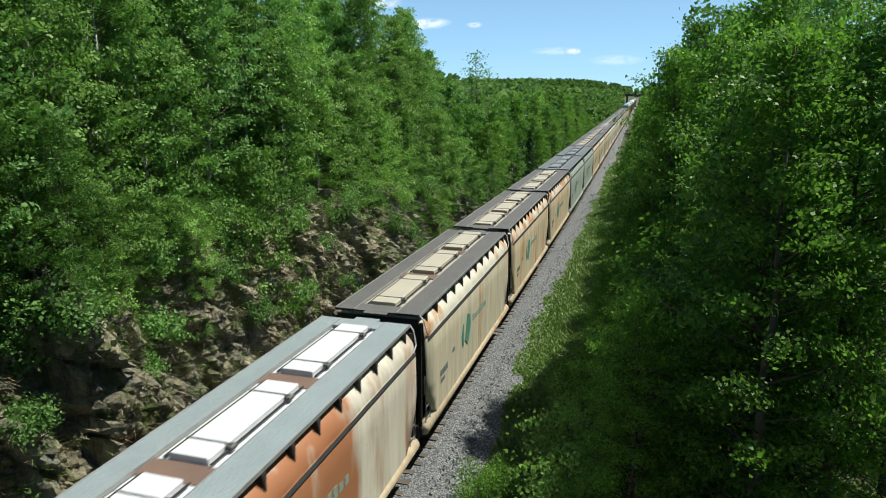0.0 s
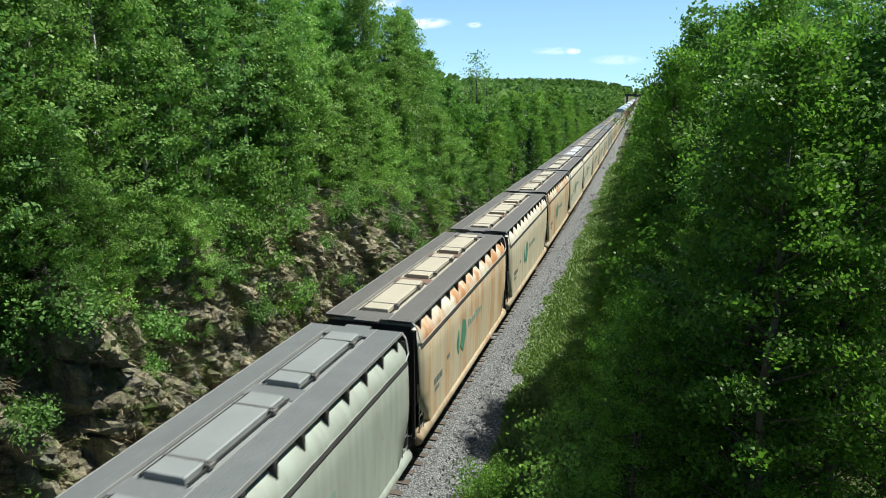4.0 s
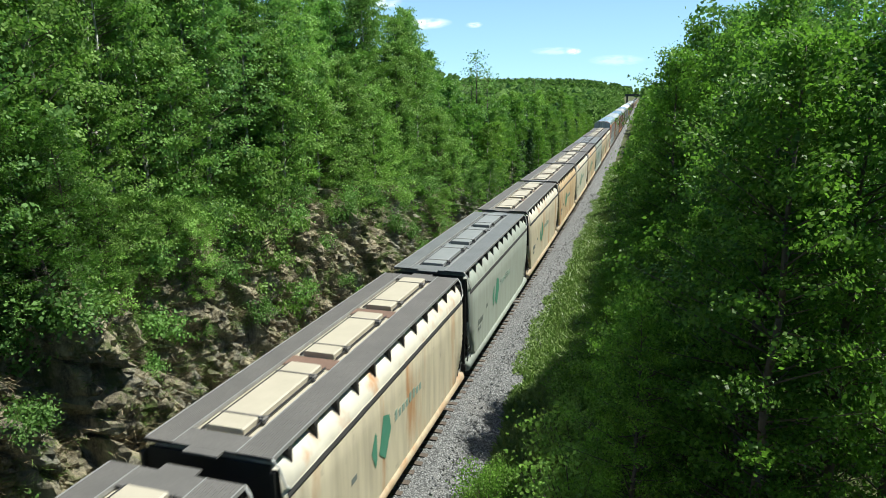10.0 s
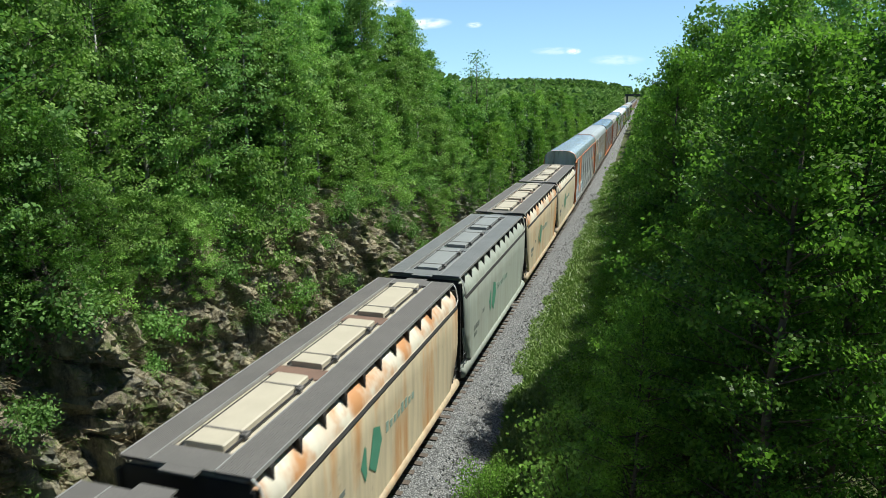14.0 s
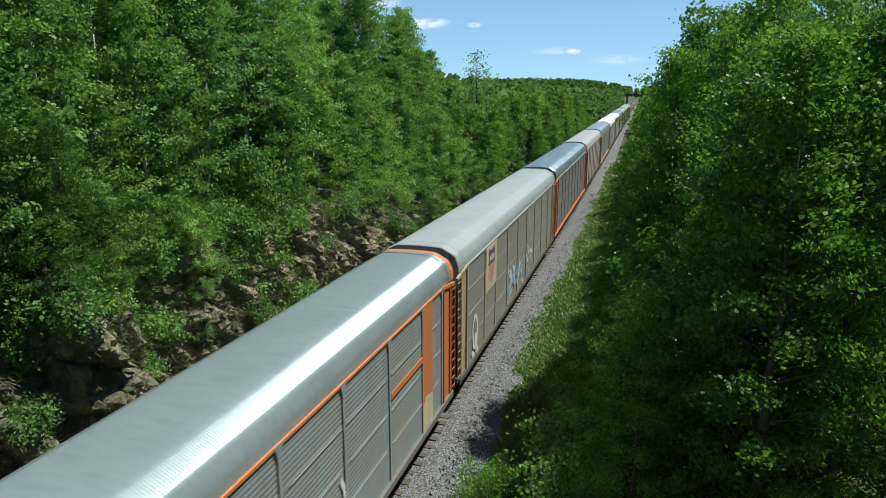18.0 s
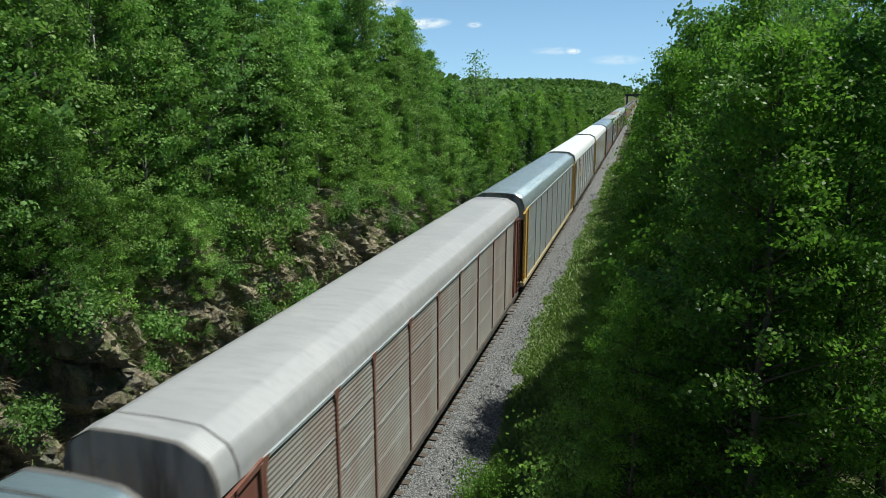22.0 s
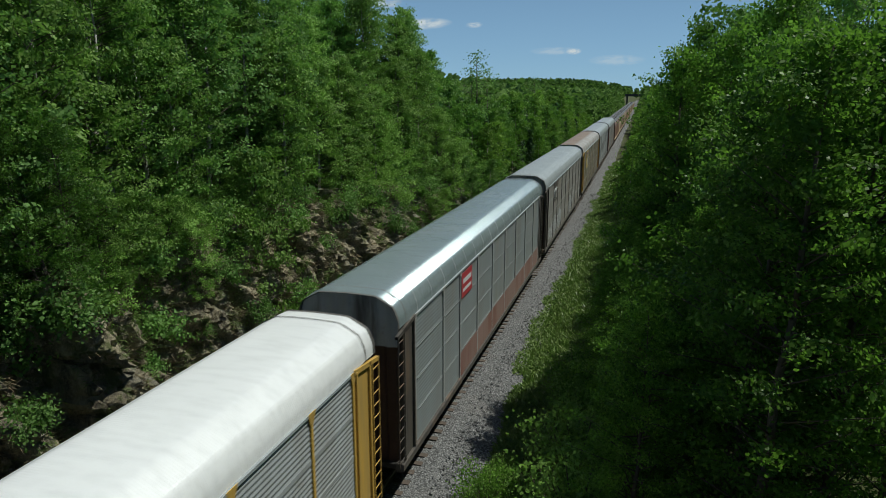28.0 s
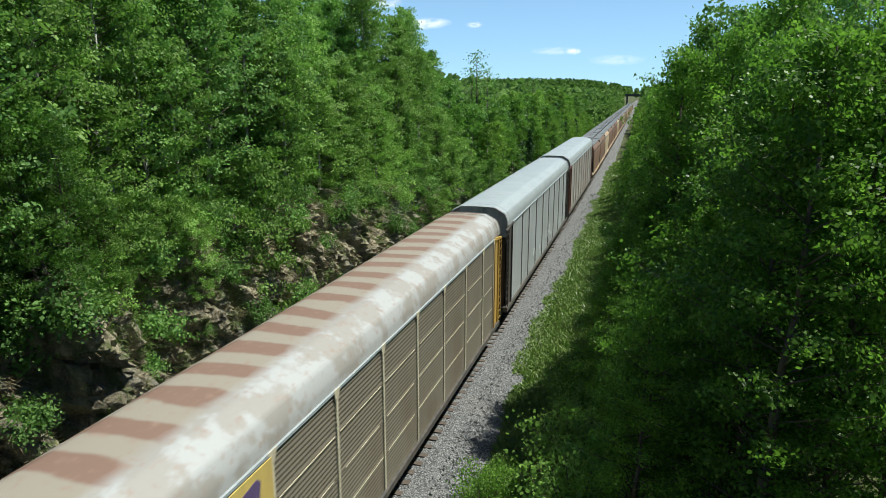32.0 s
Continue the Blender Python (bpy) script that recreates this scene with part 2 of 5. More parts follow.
class Solid:
    """Collects boxes, tubes and prisms into one mesh."""

    def __init__(self):
        self.v, self.f = [], []

    def add(self, verts, faces):
        o = len(self.v)
        self.v += [tuple(p) for p in verts]
        self.f += [tuple(i + o for i in q) for q in faces]
        return self

    def box(self, x0, x1, y0, y1, z0, z1, c=0.0):
        """A box, its upright and long edges cut by c."""
        if c <= 0:
            v = [(x, y, z) for z in (z0, z1) for x, y in ((x0, y0), (x1, y0), (x1, y1), (x0, y1))]
            return self.add(v, [(3, 2, 1, 0), (4, 5, 6, 7), (0, 1, 5, 4), (1, 2, 6, 5), (2, 3, 7, 6), (3, 0, 4, 7)])
        ring = [(x0 + c, z0), (x1 - c, z0), (x1, z0 + c), (x1, z1 - c), (x1 - c, z1), (x0 + c, z1), (x0, z1 - c), (x0, z0 + c)]
        return self.prism(ring, y0, y1)

    def prism(self, ring, y0, y1):
        """A ring of (x, z), counterclockwise seen from -y, swept along y."""
        n = len(ring)
        v = [(x, y0, z) for x, z in ring] + [(x, y1, z) for x, z in ring]
        f = [(i, (i + 1) % n, (i + 1) % n + n, i + n) for i in range(n)]
        return self.add(v, f + [tuple(range(n))[::-1], tuple(range(n, 2 * n))])

    def tube(self, a, b, r0, r1=None, n=6):
        a, b = Vector(a), Vector(b)
        r1 = r0 if r1 is None else r1
        d = (b - a).normalized()
        s = d.orthogonal().normalized()
        t = d.cross(s)
        v = []
        for p, r in ((a, r0), (b, r1)):
            v += [p + r * (math.cos(TAU * i / n) * s + math.sin(TAU * i / n) * t) for i in range(n)]
        f = [(i, (i + 1) % n, (i + 1) % n + n, i + n) for i in range(n)]
        return self.add(v, f + [tuple(range(n))[::-1], tuple(range(n, 2 * n))])

    def sheet(self, rows, thick=None):
        """A grid of points, row by row."""
        w = len(rows[0])
        v = [p for row in rows for p in row]
        f = [(i * w + j, i * w + j + 1, (i + 1) * w + j + 1, (i + 1) * w + j) for i in range(len(rows) - 1) for j in range(w - 1)]
        return self.add(v, f)

    def mesh(self, name, mat, smooth=False):
        return mesh_of(name, self.v, self.f, mat, smooth)


def part(name, shape, material, parent, label="", smooth=False, at=None):
    """One mesh object under a thing or a part; shape is a Solid or a mesh."""
    me = shape if isinstance(shape, bpy.types.Mesh) else shape.mesh(name, material, smooth)
    ob = new(name, me)
    ob.parent = parent
    if at is not None:
        ob.matrix_basis = at
    if label:
        ob["label"] = label
    return ob


def structure(name, shape, material, label, category, smooth=False):
    me = shape if isinstance(shape, bpy.types.Mesh) else shape.mesh(name, material, smooth)
    return tagged(new(name, me), label, category, kind="structure")


# ---- ground ----
def bend(y):
    """How far the line has swung to the left, y metres down the track."""
    d = max(0.0, y - 30)
    return -0.0078 * (d * d / 120 if d < 60 else d - 30)


def on_line(y):
    """A pose on the track, y metres down the line."""
    return pose(bend(y), y, 0, 0, 0, math.degrees(math.atan(bend(y) - bend(y + 1))))


def bank(y):
    """Height of the left bank's top along the track."""
    pts = ((-400, 6.5), (30, 6.5), (45, 5.0), (70, 2.2), (110, 1.0), (5000, 1.0))
    for (a, p), (b, q) in zip(pts, pts[1:]):
        if y <= b:
            return p + (q - p) * (y - a) / (b - a)
    return 1.0


def hill(x, y):
    """The wooded hill far off."""
    rise = max(0.0, min(1.0, (y - 420) / 800))
    rise = rise * rise * (3 - 2 * rise)
    side = max(0.0, min(1.0, (20 - x) / 130))
    side = side * side * (3 - 2 * side)
    return 17.5 * rise * (0.12 + 0.88 * side) * (1 + 0.12 * noise.noise((x * 0.004, y * 0.004, 0)))


def ground_z(x, y):
    x -= bend(y)
    if x < -4.6:
        near = 2.6 if y < 45 else max(0.0, 2.6 * (70 - y) / 25)
        k = max(0.0, min(1.0, (-4.6 - near - x) / (4.4 - near)))
        k = k * k * (3 - 2 * k)
        z = -0.6 + (bank(y) + 0.6) * k + 0.06 * max(0, min(30, -9 - x))
    elif x > 3.4:
        z = -0.5 + 0.30 * min(x - 3.4, 14) + 0.12 * noise.noise((x * 0.7, y * 0.5, 3))
    else:
        z = -0.55
    z += hill(x, y) * (1 if abs(x) > 14 else (abs(x) / 14) ** 2 if y < 1100 else 1)
    return z


xs = [-2500, -1500, -900, -500, -300, -200, -140, -100, -70, -50, -38, -30, -25, -21, -18, -16, -14, -12.5, -11, -10, -9.2, -8.6, -8, -7.4, -6.8, -6.2,
      -5.6, -5, -4.6, -4, -3, 0, 3, 3.4, 4, 4.6, 5.4, 6.5, 8, 10, 12, 14, 17, 20, 25, 32, 45, 70, 110, 180, 300, 500, 900, 1500, 2500]
ys = [-400, -250, -150, -80, -40, -20, -10] + [i * 2.5 for i in range(48)] + [120 + 8 * i for i in range(40)] + [440 + 40 * i for i in range(24)] + [1500, 2000, 2800, 4000]
structure("ground", Solid().sheet([[(x, y, ground_z(x, y)) for x in xs] for y in ys]), M["soil"], "mossy forest floor and grassy banks beside the railway", "ground", True)

# Ballast bed, two heaped shoulders and the track on it.
bed = Solid()
prof = [(-4.4, -0.75), (-3.4, -0.45), (-2.3, -0.2), (-1.45, -0.2), (0, -0.22), (1.32, -0.195), (1.9, -0.19), (2.75, -0.42), (3.3, -0.5), (4.0, -0.75)]
rows = []
yy = -60.0
while yy < 1300:
    rows.append([(bend(yy) + x + (0.10 * noise.noise((x, yy * 0.8, 0)) if i in (0, 1, 8, 9) else 0), yy, z + 0.03 * noise.noise((x * 2, yy * 1.5, 5))) for i, (x, z) in enumerate(prof)])
    yy += 0.6 if yy < 90 else 8.0
bed.sheet(rows)
ballast_ob = structure("ballast", bed, M["ballast"], "grey crushed-stone ballast bed under the track", "ballast", True)

track = tagged(new("track"), "single railway track of steel rails on brown wooden ties", "railway track", kind="structure")
rail_ring = [(-0.07, -0.17), (0.07, -0.17), (0.07, -0.15), (0.012, -0.13), (0.012, -0.05), (0.036, -0.035), (0.036, -0.004), (0.03, 0.0), (-0.03, 0.0), (-0.036, -0.004), (-0.036, -0.035), (-0.012, -0.05), (-0.012, -0.13), (-0.07, -0.15)]
for sx in (-0.753, 0.753):
    rail_y = [-60, 30, 40, 50, 60, 70, 80, 90, 1300]
    part("rail", Solid().sheet([[(x + sx + bend(y), y, z) for x, z in rail_ring + rail_ring[:1]] for y in rail_y]), M["steel"], track, "worn steel rail")
tie_me = Solid().box(-1.36, 1.36, -0.11, 0.11, -0.33, -0.165, 0.015).mesh("tie", M["tie"])
for i in range(230):
    part("tie", tie_me, None, track, at=pose(bend(4 + i * 0.56) + random.uniform(-0.05, 0.05), 4 + i * 0.56, random.uniform(-0.01, 0.012), 0, 0, random.uniform(-1.2, 1.2)))
far_ties = Solid()
for i in range(400):
    bx = bend(133 + i * 0.56)
    far_ties.box(bx - 1.36, bx + 1.36, 133 + i * 0.56, 133.22 + i * 0.56, -0.33, -0.165)
tagged(part("far_ties", far_ties, M["tie"], track), kind="stuff")

# Loose stones on the shoulder.
rs = np.random.RandomState(5)
stone = Solid()
for i in range(5200):
    y = 12 + 70 * rs.rand() ** 1.6
    x = rs.uniform(1.2, 3.5)
    z = np.interp(x, [1.2, 1.5, 2.2, 2.75, 3.3, 3.6], [-0.2, -0.2, -0.2, -0.4, -0.5, -0.6])
    r = rs.uniform(0.025, 0.055)
    o = rs.normal(0, 0.35 * r, (6, 3))
    v = [(x + r + o[0, 0], y + o[0, 1], z), (x - r, y + o[1, 1], z + o[1, 2]), (x + o[2, 0], y + r, z), (x + o[3, 0], y - r, z + o[3, 2]), (x + o[4, 0], y + o[4, 1], z + r), (x, y, z - r)]
    stone.add(v, [(0, 2, 4), (2, 1, 4), (1, 3, 4), (3, 0, 4), (2, 0, 5), (1, 2, 5), (3, 1, 5), (0, 3, 5)])
m, nt, bs = graph("loose_stone")
gi = nt.nodes.new("ShaderNodeNewGeometry")
nt.links.new(blend(nt, gi.outputs["Random Per Island"], (0.16, 0.16, 0.16), (0.33, 0.33, 0.325)), bs.inputs["Base Color"])
bs.inputs["Roughness"].default_value = 0.9
tagged(new("loose_stones", stone.mesh("loose_stones", m)), "loose grey ballast stones on the track shoulder", "stones", kind="stuff")


# Rock face of the cutting: upright blocks and clefts, broken into ever smaller ones.
def rock_point(y, k):
    top = bank(y)
    x = -4.8 - 2.3 * k ** 1.15 + 0.4 * math.sin(y * 0.23)
    z = -0.7 + (top + 1.0) * k
    w = 0.5 * noise.noise((y * 0.6, z * 0.6, 9)) + 0.16 * noise.noise((y * 2.3, z * 2.3, 7))
    lean = 0.35 * z
    swell = noise.fractal((y * 0.3, z * 0.22, 4), 0.9, 2.0, 3)
    d1, c1 = noise.voronoi((1.0, (y + lean) * 0.62 + w, z * 0.17 + w))
    pillar = noise.noise((c1[0].y * 5.3, c1[0].z * 5.3, 2.0))
    d2, c2 = noise.voronoi((3.0, (y + lean) * 2.3 + w, z * 0.9 + w))
    small = noise.noise((c2[0].y * 5.3, c2[0].z * 5.3, 6.0))
    d3, c3 = noise.voronoi((5.0, y * 4.2 + w, z * 3.0 + w))
    tiny = noise.noise((c3[0].y * 5.3, c3[0].z * 5.3, 1.0))
    grit = noise.fractal((y * 5.0, z * 5.0, 8), 0.7, 2.1, 3)
    cleft = 1.5 * max(0.0, noise.noise(((y + lean) * 0.85, z * 0.13, 12)) - 0.12)
    crack = 0.55 * math.exp(-10 * (d1[1] - d1[0])) + 0.26 * math.exp(-9 * (d2[1] - d2[0])) + 0.10 * math.exp(-8 * (d3[1] - d3[0]))
    out = 0.7 * swell + 1.25 * pillar + 0.38 * small + 0.15 * tiny + 0.22 * grit - cleft + 0.08 * ((y + lean) * 2.3 + w - c2[0].y) - crack
    return (x + out, y, z + 0.10 * swell)


rock = Solid()
NK = 74
rock_rows = [[rock_point(2 + i * 0.11, j / NK) for j in range(NK + 1)] for i in range(560)]
for row in rock_rows:
    x, y, z = row[-1]
    row.append((x - 2.2, y, z - 0.3))
    row.append((x - 3.5, y, z - 2.0))
rock.sheet(rock_rows)
rock_face = structure("rock_face", rock, M["rock"], "jagged grey-brown rock face of the railway cutting", "rock face")


def boulder_mesh(seed):
    bm = bmesh.new()
    bmesh.ops.create_icosphere(bm, subdivisions=2, radius=1)
    for v in bm.verts:
        v.co = v.co * (0.8 + 0.35 * noise.noise(v.co * 1.1 + Vector((seed * 7, 0, 0))))
        v.co.x = max(-0.62, min(0.62, v.co.x))
        v.co.z = max(-0.55, min(0.5, v.co.z))
        v.co.y = max(-0.7, min(0.66, v.co.y))
    me = bpy.data.meshes.new("boulder")
    bm.to_mesh(me)
    bm.free()
    me.materials.append(M["rock"])
    return me


boulders = [boulder_mesh(i) for i in range(4)]
for i in range(70):
    y = 8 + 42 * rs.rand()
    k = rs.rand() ** 2.2 * 0.6
    p = rock_point(y, k)
    s = rs.uniform(0.14, 0.42) * (1.2 - 0.6 * k)
    part("boulder", boulders[i % 4], None, rock_face, at=Matrix.Translation(p) @ Euler(tuple(rs.uniform(-0.5, 0.5, 3) + (0, 0, rs.uniform(0, 6)))).to_matrix().to_4x4() @ Matrix.Diagonal((s, s * rs.uniform(0.8, 1.5), s * rs.uniform(0.7, 1.1), 1)))


# ---- trees ----
def leaf_quads(rng, centres, spread, size, up=0.75, shape=0.66, spray=None):
    """Pointed leaves strewn in flattish sprays round clump centres: (n, 4, 3). The leaves of one spray hang alike."""
    n = len(centres)
    off = rng.normal(0, 1, (n, 3)) * spread * np.array([1, 1, 0.55])
    c = centres + off
    if spray is None:
        nrm = rng.normal(0, 0.75, (n, 3)) + np.array([0, 0, up])
    else:
        tilt = rng.normal(0, 0.85, (spray.max() + 1, 3)) + np.array([0, 0, up])
        tilt /= np.linalg.norm(tilt, axis=1, keepdims=True)
        nrm = tilt[spray] + rng.normal(0, 0.5, (n, 3))
    nrm += 0.35 * off / (np.linalg.norm(off, axis=1, keepdims=True) + 1e-6)
    nrm /= np.linalg.norm(nrm, axis=1, keepdims=True)
    t = np.cross(nrm, rng.normal(0, 1, (n, 3)))
    t /= np.linalg.norm(t, axis=1, keepdims=True)
    b = np.cross(nrm, t)
    s = size * rng.uniform(0.6, 1.4, (n, 1))
    return np.stack([c + t * s * 0.62, c + b * s * shape * 0.64 - t * s * 0.1, c - t * s * 0.5, c - b * s * shape * 0.64 - t * s * 0.1], 1)


def tree(name, seed, height, radius, low, clumps, per, leaf, size, bark, label, spread=0.30, conifer=False, up=0.35):
    """A tapered trunk with limbs, and a crown of leaf clumps along the limbs."""
    rng = np.random.RandomState(seed)
    wood, limbs = Solid(), Solid()
    n = 7
    lean = rng.uniform(-0.03, 0.03, 2) * height
    spine = [(lean[0] * (i / n) ** 2 + 0.05 * rng.normal(), lean[1] * (i / n) ** 2 + 0.05 * rng.normal(), height * 0.97 * i / n) for i in range(n + 1)]
    r0 = 0.0095 * height + 0.02
    for i in range(n):
        wood.tube(spine[i], spine[i + 1], r0 * (1 - 0.92 * i / n), r0 * (1 - 0.92 * (i + 1) / n), 7)
    tips = []
    for i in range(clumps):
        h = low + (1 - low) * (i + rng.rand()) / clumps
        h = min(h, 0.985)
        k = (h - low) / (1 - low)
        prof = (1 - k) * 0.95 + 0.05 if conifer else (math.sin(math.pi * (0.16 + 0.80 * k ** 0.8)) ** 0.8)
        a = i * 2.399 + rng.uniform(-0.5, 0.5)
        reach = radius * prof * rng.uniform(0.45, 1.1)
        s = h * n
        j = min(int(s), n - 1)
        p = np.array(spine[j]) + (np.array(spine[j + 1]) - np.array(spine[j])) * (s - j)
        rise = -0.15 * reach if conifer else reach * rng.uniform(0.15, 0.75)
        tip = p + np.array([math.cos(a) * reach, math.sin(a) * reach, rise])
        if i % 2 == 0 or reach > 0.5 * radius:
            limbs.tube(p, tip, 0.008 + 0.008 * reach, 0.005, 4)
        tips += [tip, p + (tip - p) * 0.62]
    tips = np.array(tips)
    pick = rng.randint(0, len(tips), clumps * per)
    weight = np.where(pick % 2 == 0, 1.0, 0.8)[:, None]
    co = leaf_quads(rng, tips[pick], spread * weight, size, up, spray=pick)
    ob = tagged(new(name), label, "tree")
    nf = len(wood.f)
    me = wood.add(limbs.v, limbs.f).mesh("trunk", bark, True)
    me.materials.append(M["bark_dark"])
    me.polygons.foreach_set("material_index", [0] * nf + [1] * (len(me.polygons) - nf))
    part("trunk", me, None, ob)
    part("crown", quads("crown", co, leaf), None, ob)
    return ob


def bush(name, seed, radius, height, leaf, count, size, label):
    rng = np.random.RandomState(seed)
    wood = Solid()
    tips = []
    for i in range(16):
        a, e = i * 2.4, rng.uniform(0.5, 1.4)
        tip = np.array([math.cos(a) * math.cos(e) * radius, math.sin(a) * math.cos(e) * radius, math.sin(e) * height * rng.uniform(0.7, 1.05)])
        wood.tube((0, 0, -0.1), tip, 0.02, 0.006, 4)
        tips += [tip, tip * 0.7, tip * np.array([1, 1, 0.45])]
    tips = np.array(tips)
    pick = rng.randint(0, len(tips), count)
    co = leaf_quads(rng, tips[pick], 0.16 * radius, size, 0.5, spray=pick)
    co[:, :, 2] = np.maximum(co[:, :, 2], 0.01)
    ob = tagged(new(name), label, "bush")
    part("stem", wood, M["bark_dark"], ob)
    part("foliage", quads("foliage", co, leaf), None, ob)
    return ob


SWAYING = []


def plant(kinds, x, y, scale, rng, sway=0.0, sink=0.15):
    ob = kinds[rng.randint(len(kinds))]
    x += bend(y)
    z = ground_z(x, y) - sink
    turn = rng.uniform(0, 360)
    sz = scale * rng.uniform(0.92, 1.1)
    c = copy_thing(ob, pose(x, y, z, rng.uniform(-2.5, 2.5), rng.uniform(-2.5, 2.5), turn) @ Matrix.Diagonal((scale, scale, sz, 1)))
    if sway:
        SWAYING.append((c, x, y, z, turn, sway, rng.uniform(0, 6)))
    return c


rng = np.random.RandomState(11)
close_kinds = [
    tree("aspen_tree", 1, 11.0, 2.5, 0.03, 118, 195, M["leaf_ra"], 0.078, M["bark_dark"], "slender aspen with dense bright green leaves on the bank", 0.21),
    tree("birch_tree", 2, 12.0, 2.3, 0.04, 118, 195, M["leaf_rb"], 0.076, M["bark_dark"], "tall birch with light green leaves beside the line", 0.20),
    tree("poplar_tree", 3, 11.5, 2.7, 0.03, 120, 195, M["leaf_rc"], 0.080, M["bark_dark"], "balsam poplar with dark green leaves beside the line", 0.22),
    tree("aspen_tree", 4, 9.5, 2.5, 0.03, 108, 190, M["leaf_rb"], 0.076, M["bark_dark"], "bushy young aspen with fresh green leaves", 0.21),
]
near_kinds = [
    tree("aspen_tree", 5, 11.0, 2.5, 0.04, 105, 72, M["leaf_a"], 0.118, M["bark"], "slender aspen with dense bright green leaves on the bank", 0.21),
    tree("birch_tree", 6, 12.0, 2.3, 0.06, 105, 72, M["leaf_b"], 0.112, M["bark"], "tall birch with light green leaves and whitish trunk", 0.20),
    tree("poplar_tree", 7, 11.5, 2.7, 0.04, 108, 72, M["leaf_c"], 0.122, M["bark_dark"], "balsam poplar with dark green leaves beside the line", 0.22),
    tree("aspen_tree", 8, 9.5, 2.5, 0.03, 98, 72, M["leaf_b"], 0.114, M["bark_dark"], "bushy young aspen with fresh green leaves", 0.22),
]
left_kinds = [
    tree("aspen_tree", 21, 10.0, 2.0, 0.05, 112, 125, M["leaf_a"], 0.102, M["bark"], "slender aspen with a grey trunk above the rock cutting", 0.19),
    tree("birch_tree", 22, 11.0, 1.7, 0.42, 85, 120, M["leaf_b"], 0.098, M["bark"], "white-barked birch with airy light green crown", 0.18),
    tree("poplar_tree", 23, 10.5, 2.2, 0.05, 112, 125, M["leaf_c"], 0.104, M["bark"], "balsam poplar with a full mid-green crown", 0.20),
    tree("alder_tree", 24, 8.0, 2.4, 0.03, 100, 130, M["leaf_b"], 0.100, M["bark_dark"], "low spreading alder with yellowish green leaves", 0.20),
    tree("spruce_tree", 25, 9.5, 1.5, 0.06, 110, 60, M["leaf_d"], 0.13, M["bark_dark"], "narrow dark green spruce among the broadleaf trees", 0.2, True),
]
mid_kinds = [
    tree("aspen_tree", 31, 10.5, 2.1, 0.06, 64, 62, M["leaf_ma"], 0.21, M["bark"], "aspen in the dense wood along the line", 0.28),
    tree("birch_tree", 32, 11.0, 2.0, 0.10, 64, 62, M["leaf_mb"], 0.20, M["bark"], "birch in the dense wood along the line", 0.27),
    tree("poplar_tree", 33, 9.5, 2.3, 0.05, 64, 62, M["leaf_mc"], 0.215, M["bark"], "poplar in the dense wood along the line", 0.29),
    tree("spruce_tree", 34, 9.5, 1.5, 0.06, 60, 34, M["leaf_d"], 0.24, M["bark_dark"], "dark spruce in the wood along the line", 0.26, True),
]
bush_kinds = [
    bush("willow_bush", 41, 1.3, 1.7, M["leaf_b"], 2300, 0.082, "low willow bush with fresh green leaves at the ballast edge"),
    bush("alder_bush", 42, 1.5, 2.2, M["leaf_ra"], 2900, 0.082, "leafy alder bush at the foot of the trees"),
    bush("dogwood_bush", 43, 1.0, 1.2, M["leaf_b"], 1700, 0.074, "small green bush on the bank"),
    bush("alder_bush", 44, 1.3, 1.5, M["leaf_c"], 1500, 0.11, "dark green bush clinging to the rock face"),
]
thin_kinds = [tree("aspen_tree", 51, 13.0, 2.3, 0.5, 46, 12, M["leaf_a"], 0.17, M["bark_dark"], "thin half-bare aspen standing above the woods", 0.22)]
originals = thin_kinds + close_kinds + near_kinds + left_kinds + mid_kinds + bush_kinds

# Right of the track: a dense leafy wall, bushes at its foot.
for y in np.arange(14.0, 64, 3.0):
    for k, x in enumerate((10.5, 13.4, 17.0)):
        if x > 13 and y > 58 or x > 10.6 + 0.36 * y:
            continue
        back = x > 13 and y > 38 or x > 16 and y > 26
        plant(near_kinds if back else close_kinds if y < 25 else near_kinds, x + rng.uniform(-0.6, 0.6), y + rng.uniform(-0.9, 0.9), rng.uniform(0.92, 1.08) * (0.86 if x < 12 and y > 33 else 1.0 if x < 12 else 1.22 if y > 34 else 0.98 if y < 20 else 0.62), rng, 1.0)
for y in np.arange(14, 66, 2.2):
    edge = 7.7 if y < 28 else 9.2
    plant(close_kinds[3:] if y < 25 else near_kinds[3:], edge + rng.uniform(-0.4, 0.5), y + rng.uniform(-0.6, 0.6), rng.uniform(0.5, 0.72) if y < 29 else rng.uniform(0.74, 0.94), rng, 0.6)
    plant(bush_kinds[:2], edge - (1.4 if y < 26 else 0.9) + rng.uniform(-0.4, 0.4), y + rng.uniform(-0.8, 0.8), rng.uniform(1.0, 1.4), rng)
for y in np.arange(17, 125, 1.9):
    plant(bush_kinds[:3], (7.3 if y > 27 else 6.1) + rng.uniform(-0.3, 0.6), y + rng.uniform(-0.8, 0.8), rng.uniform(0.5, 1.0), rng)
    if rng.rand() < 0.3 and (y < 24 or y > 70):
        plant(bush_kinds[2:3], 4.5 + rng.uniform(-0.4, 0.5), y + rng.uniform(-0.8, 0.8), rng.uniform(0.35, 0.55), rng)
for x, y, k in ((8.0, 24.6, 0.7), (8.2, 27.0, 0.66), (8.0, 21.5, 0.66), (7.6, 18.8, 0.6)):
    plant(close_kinds[3:], x, y, k, rng, 0.5)
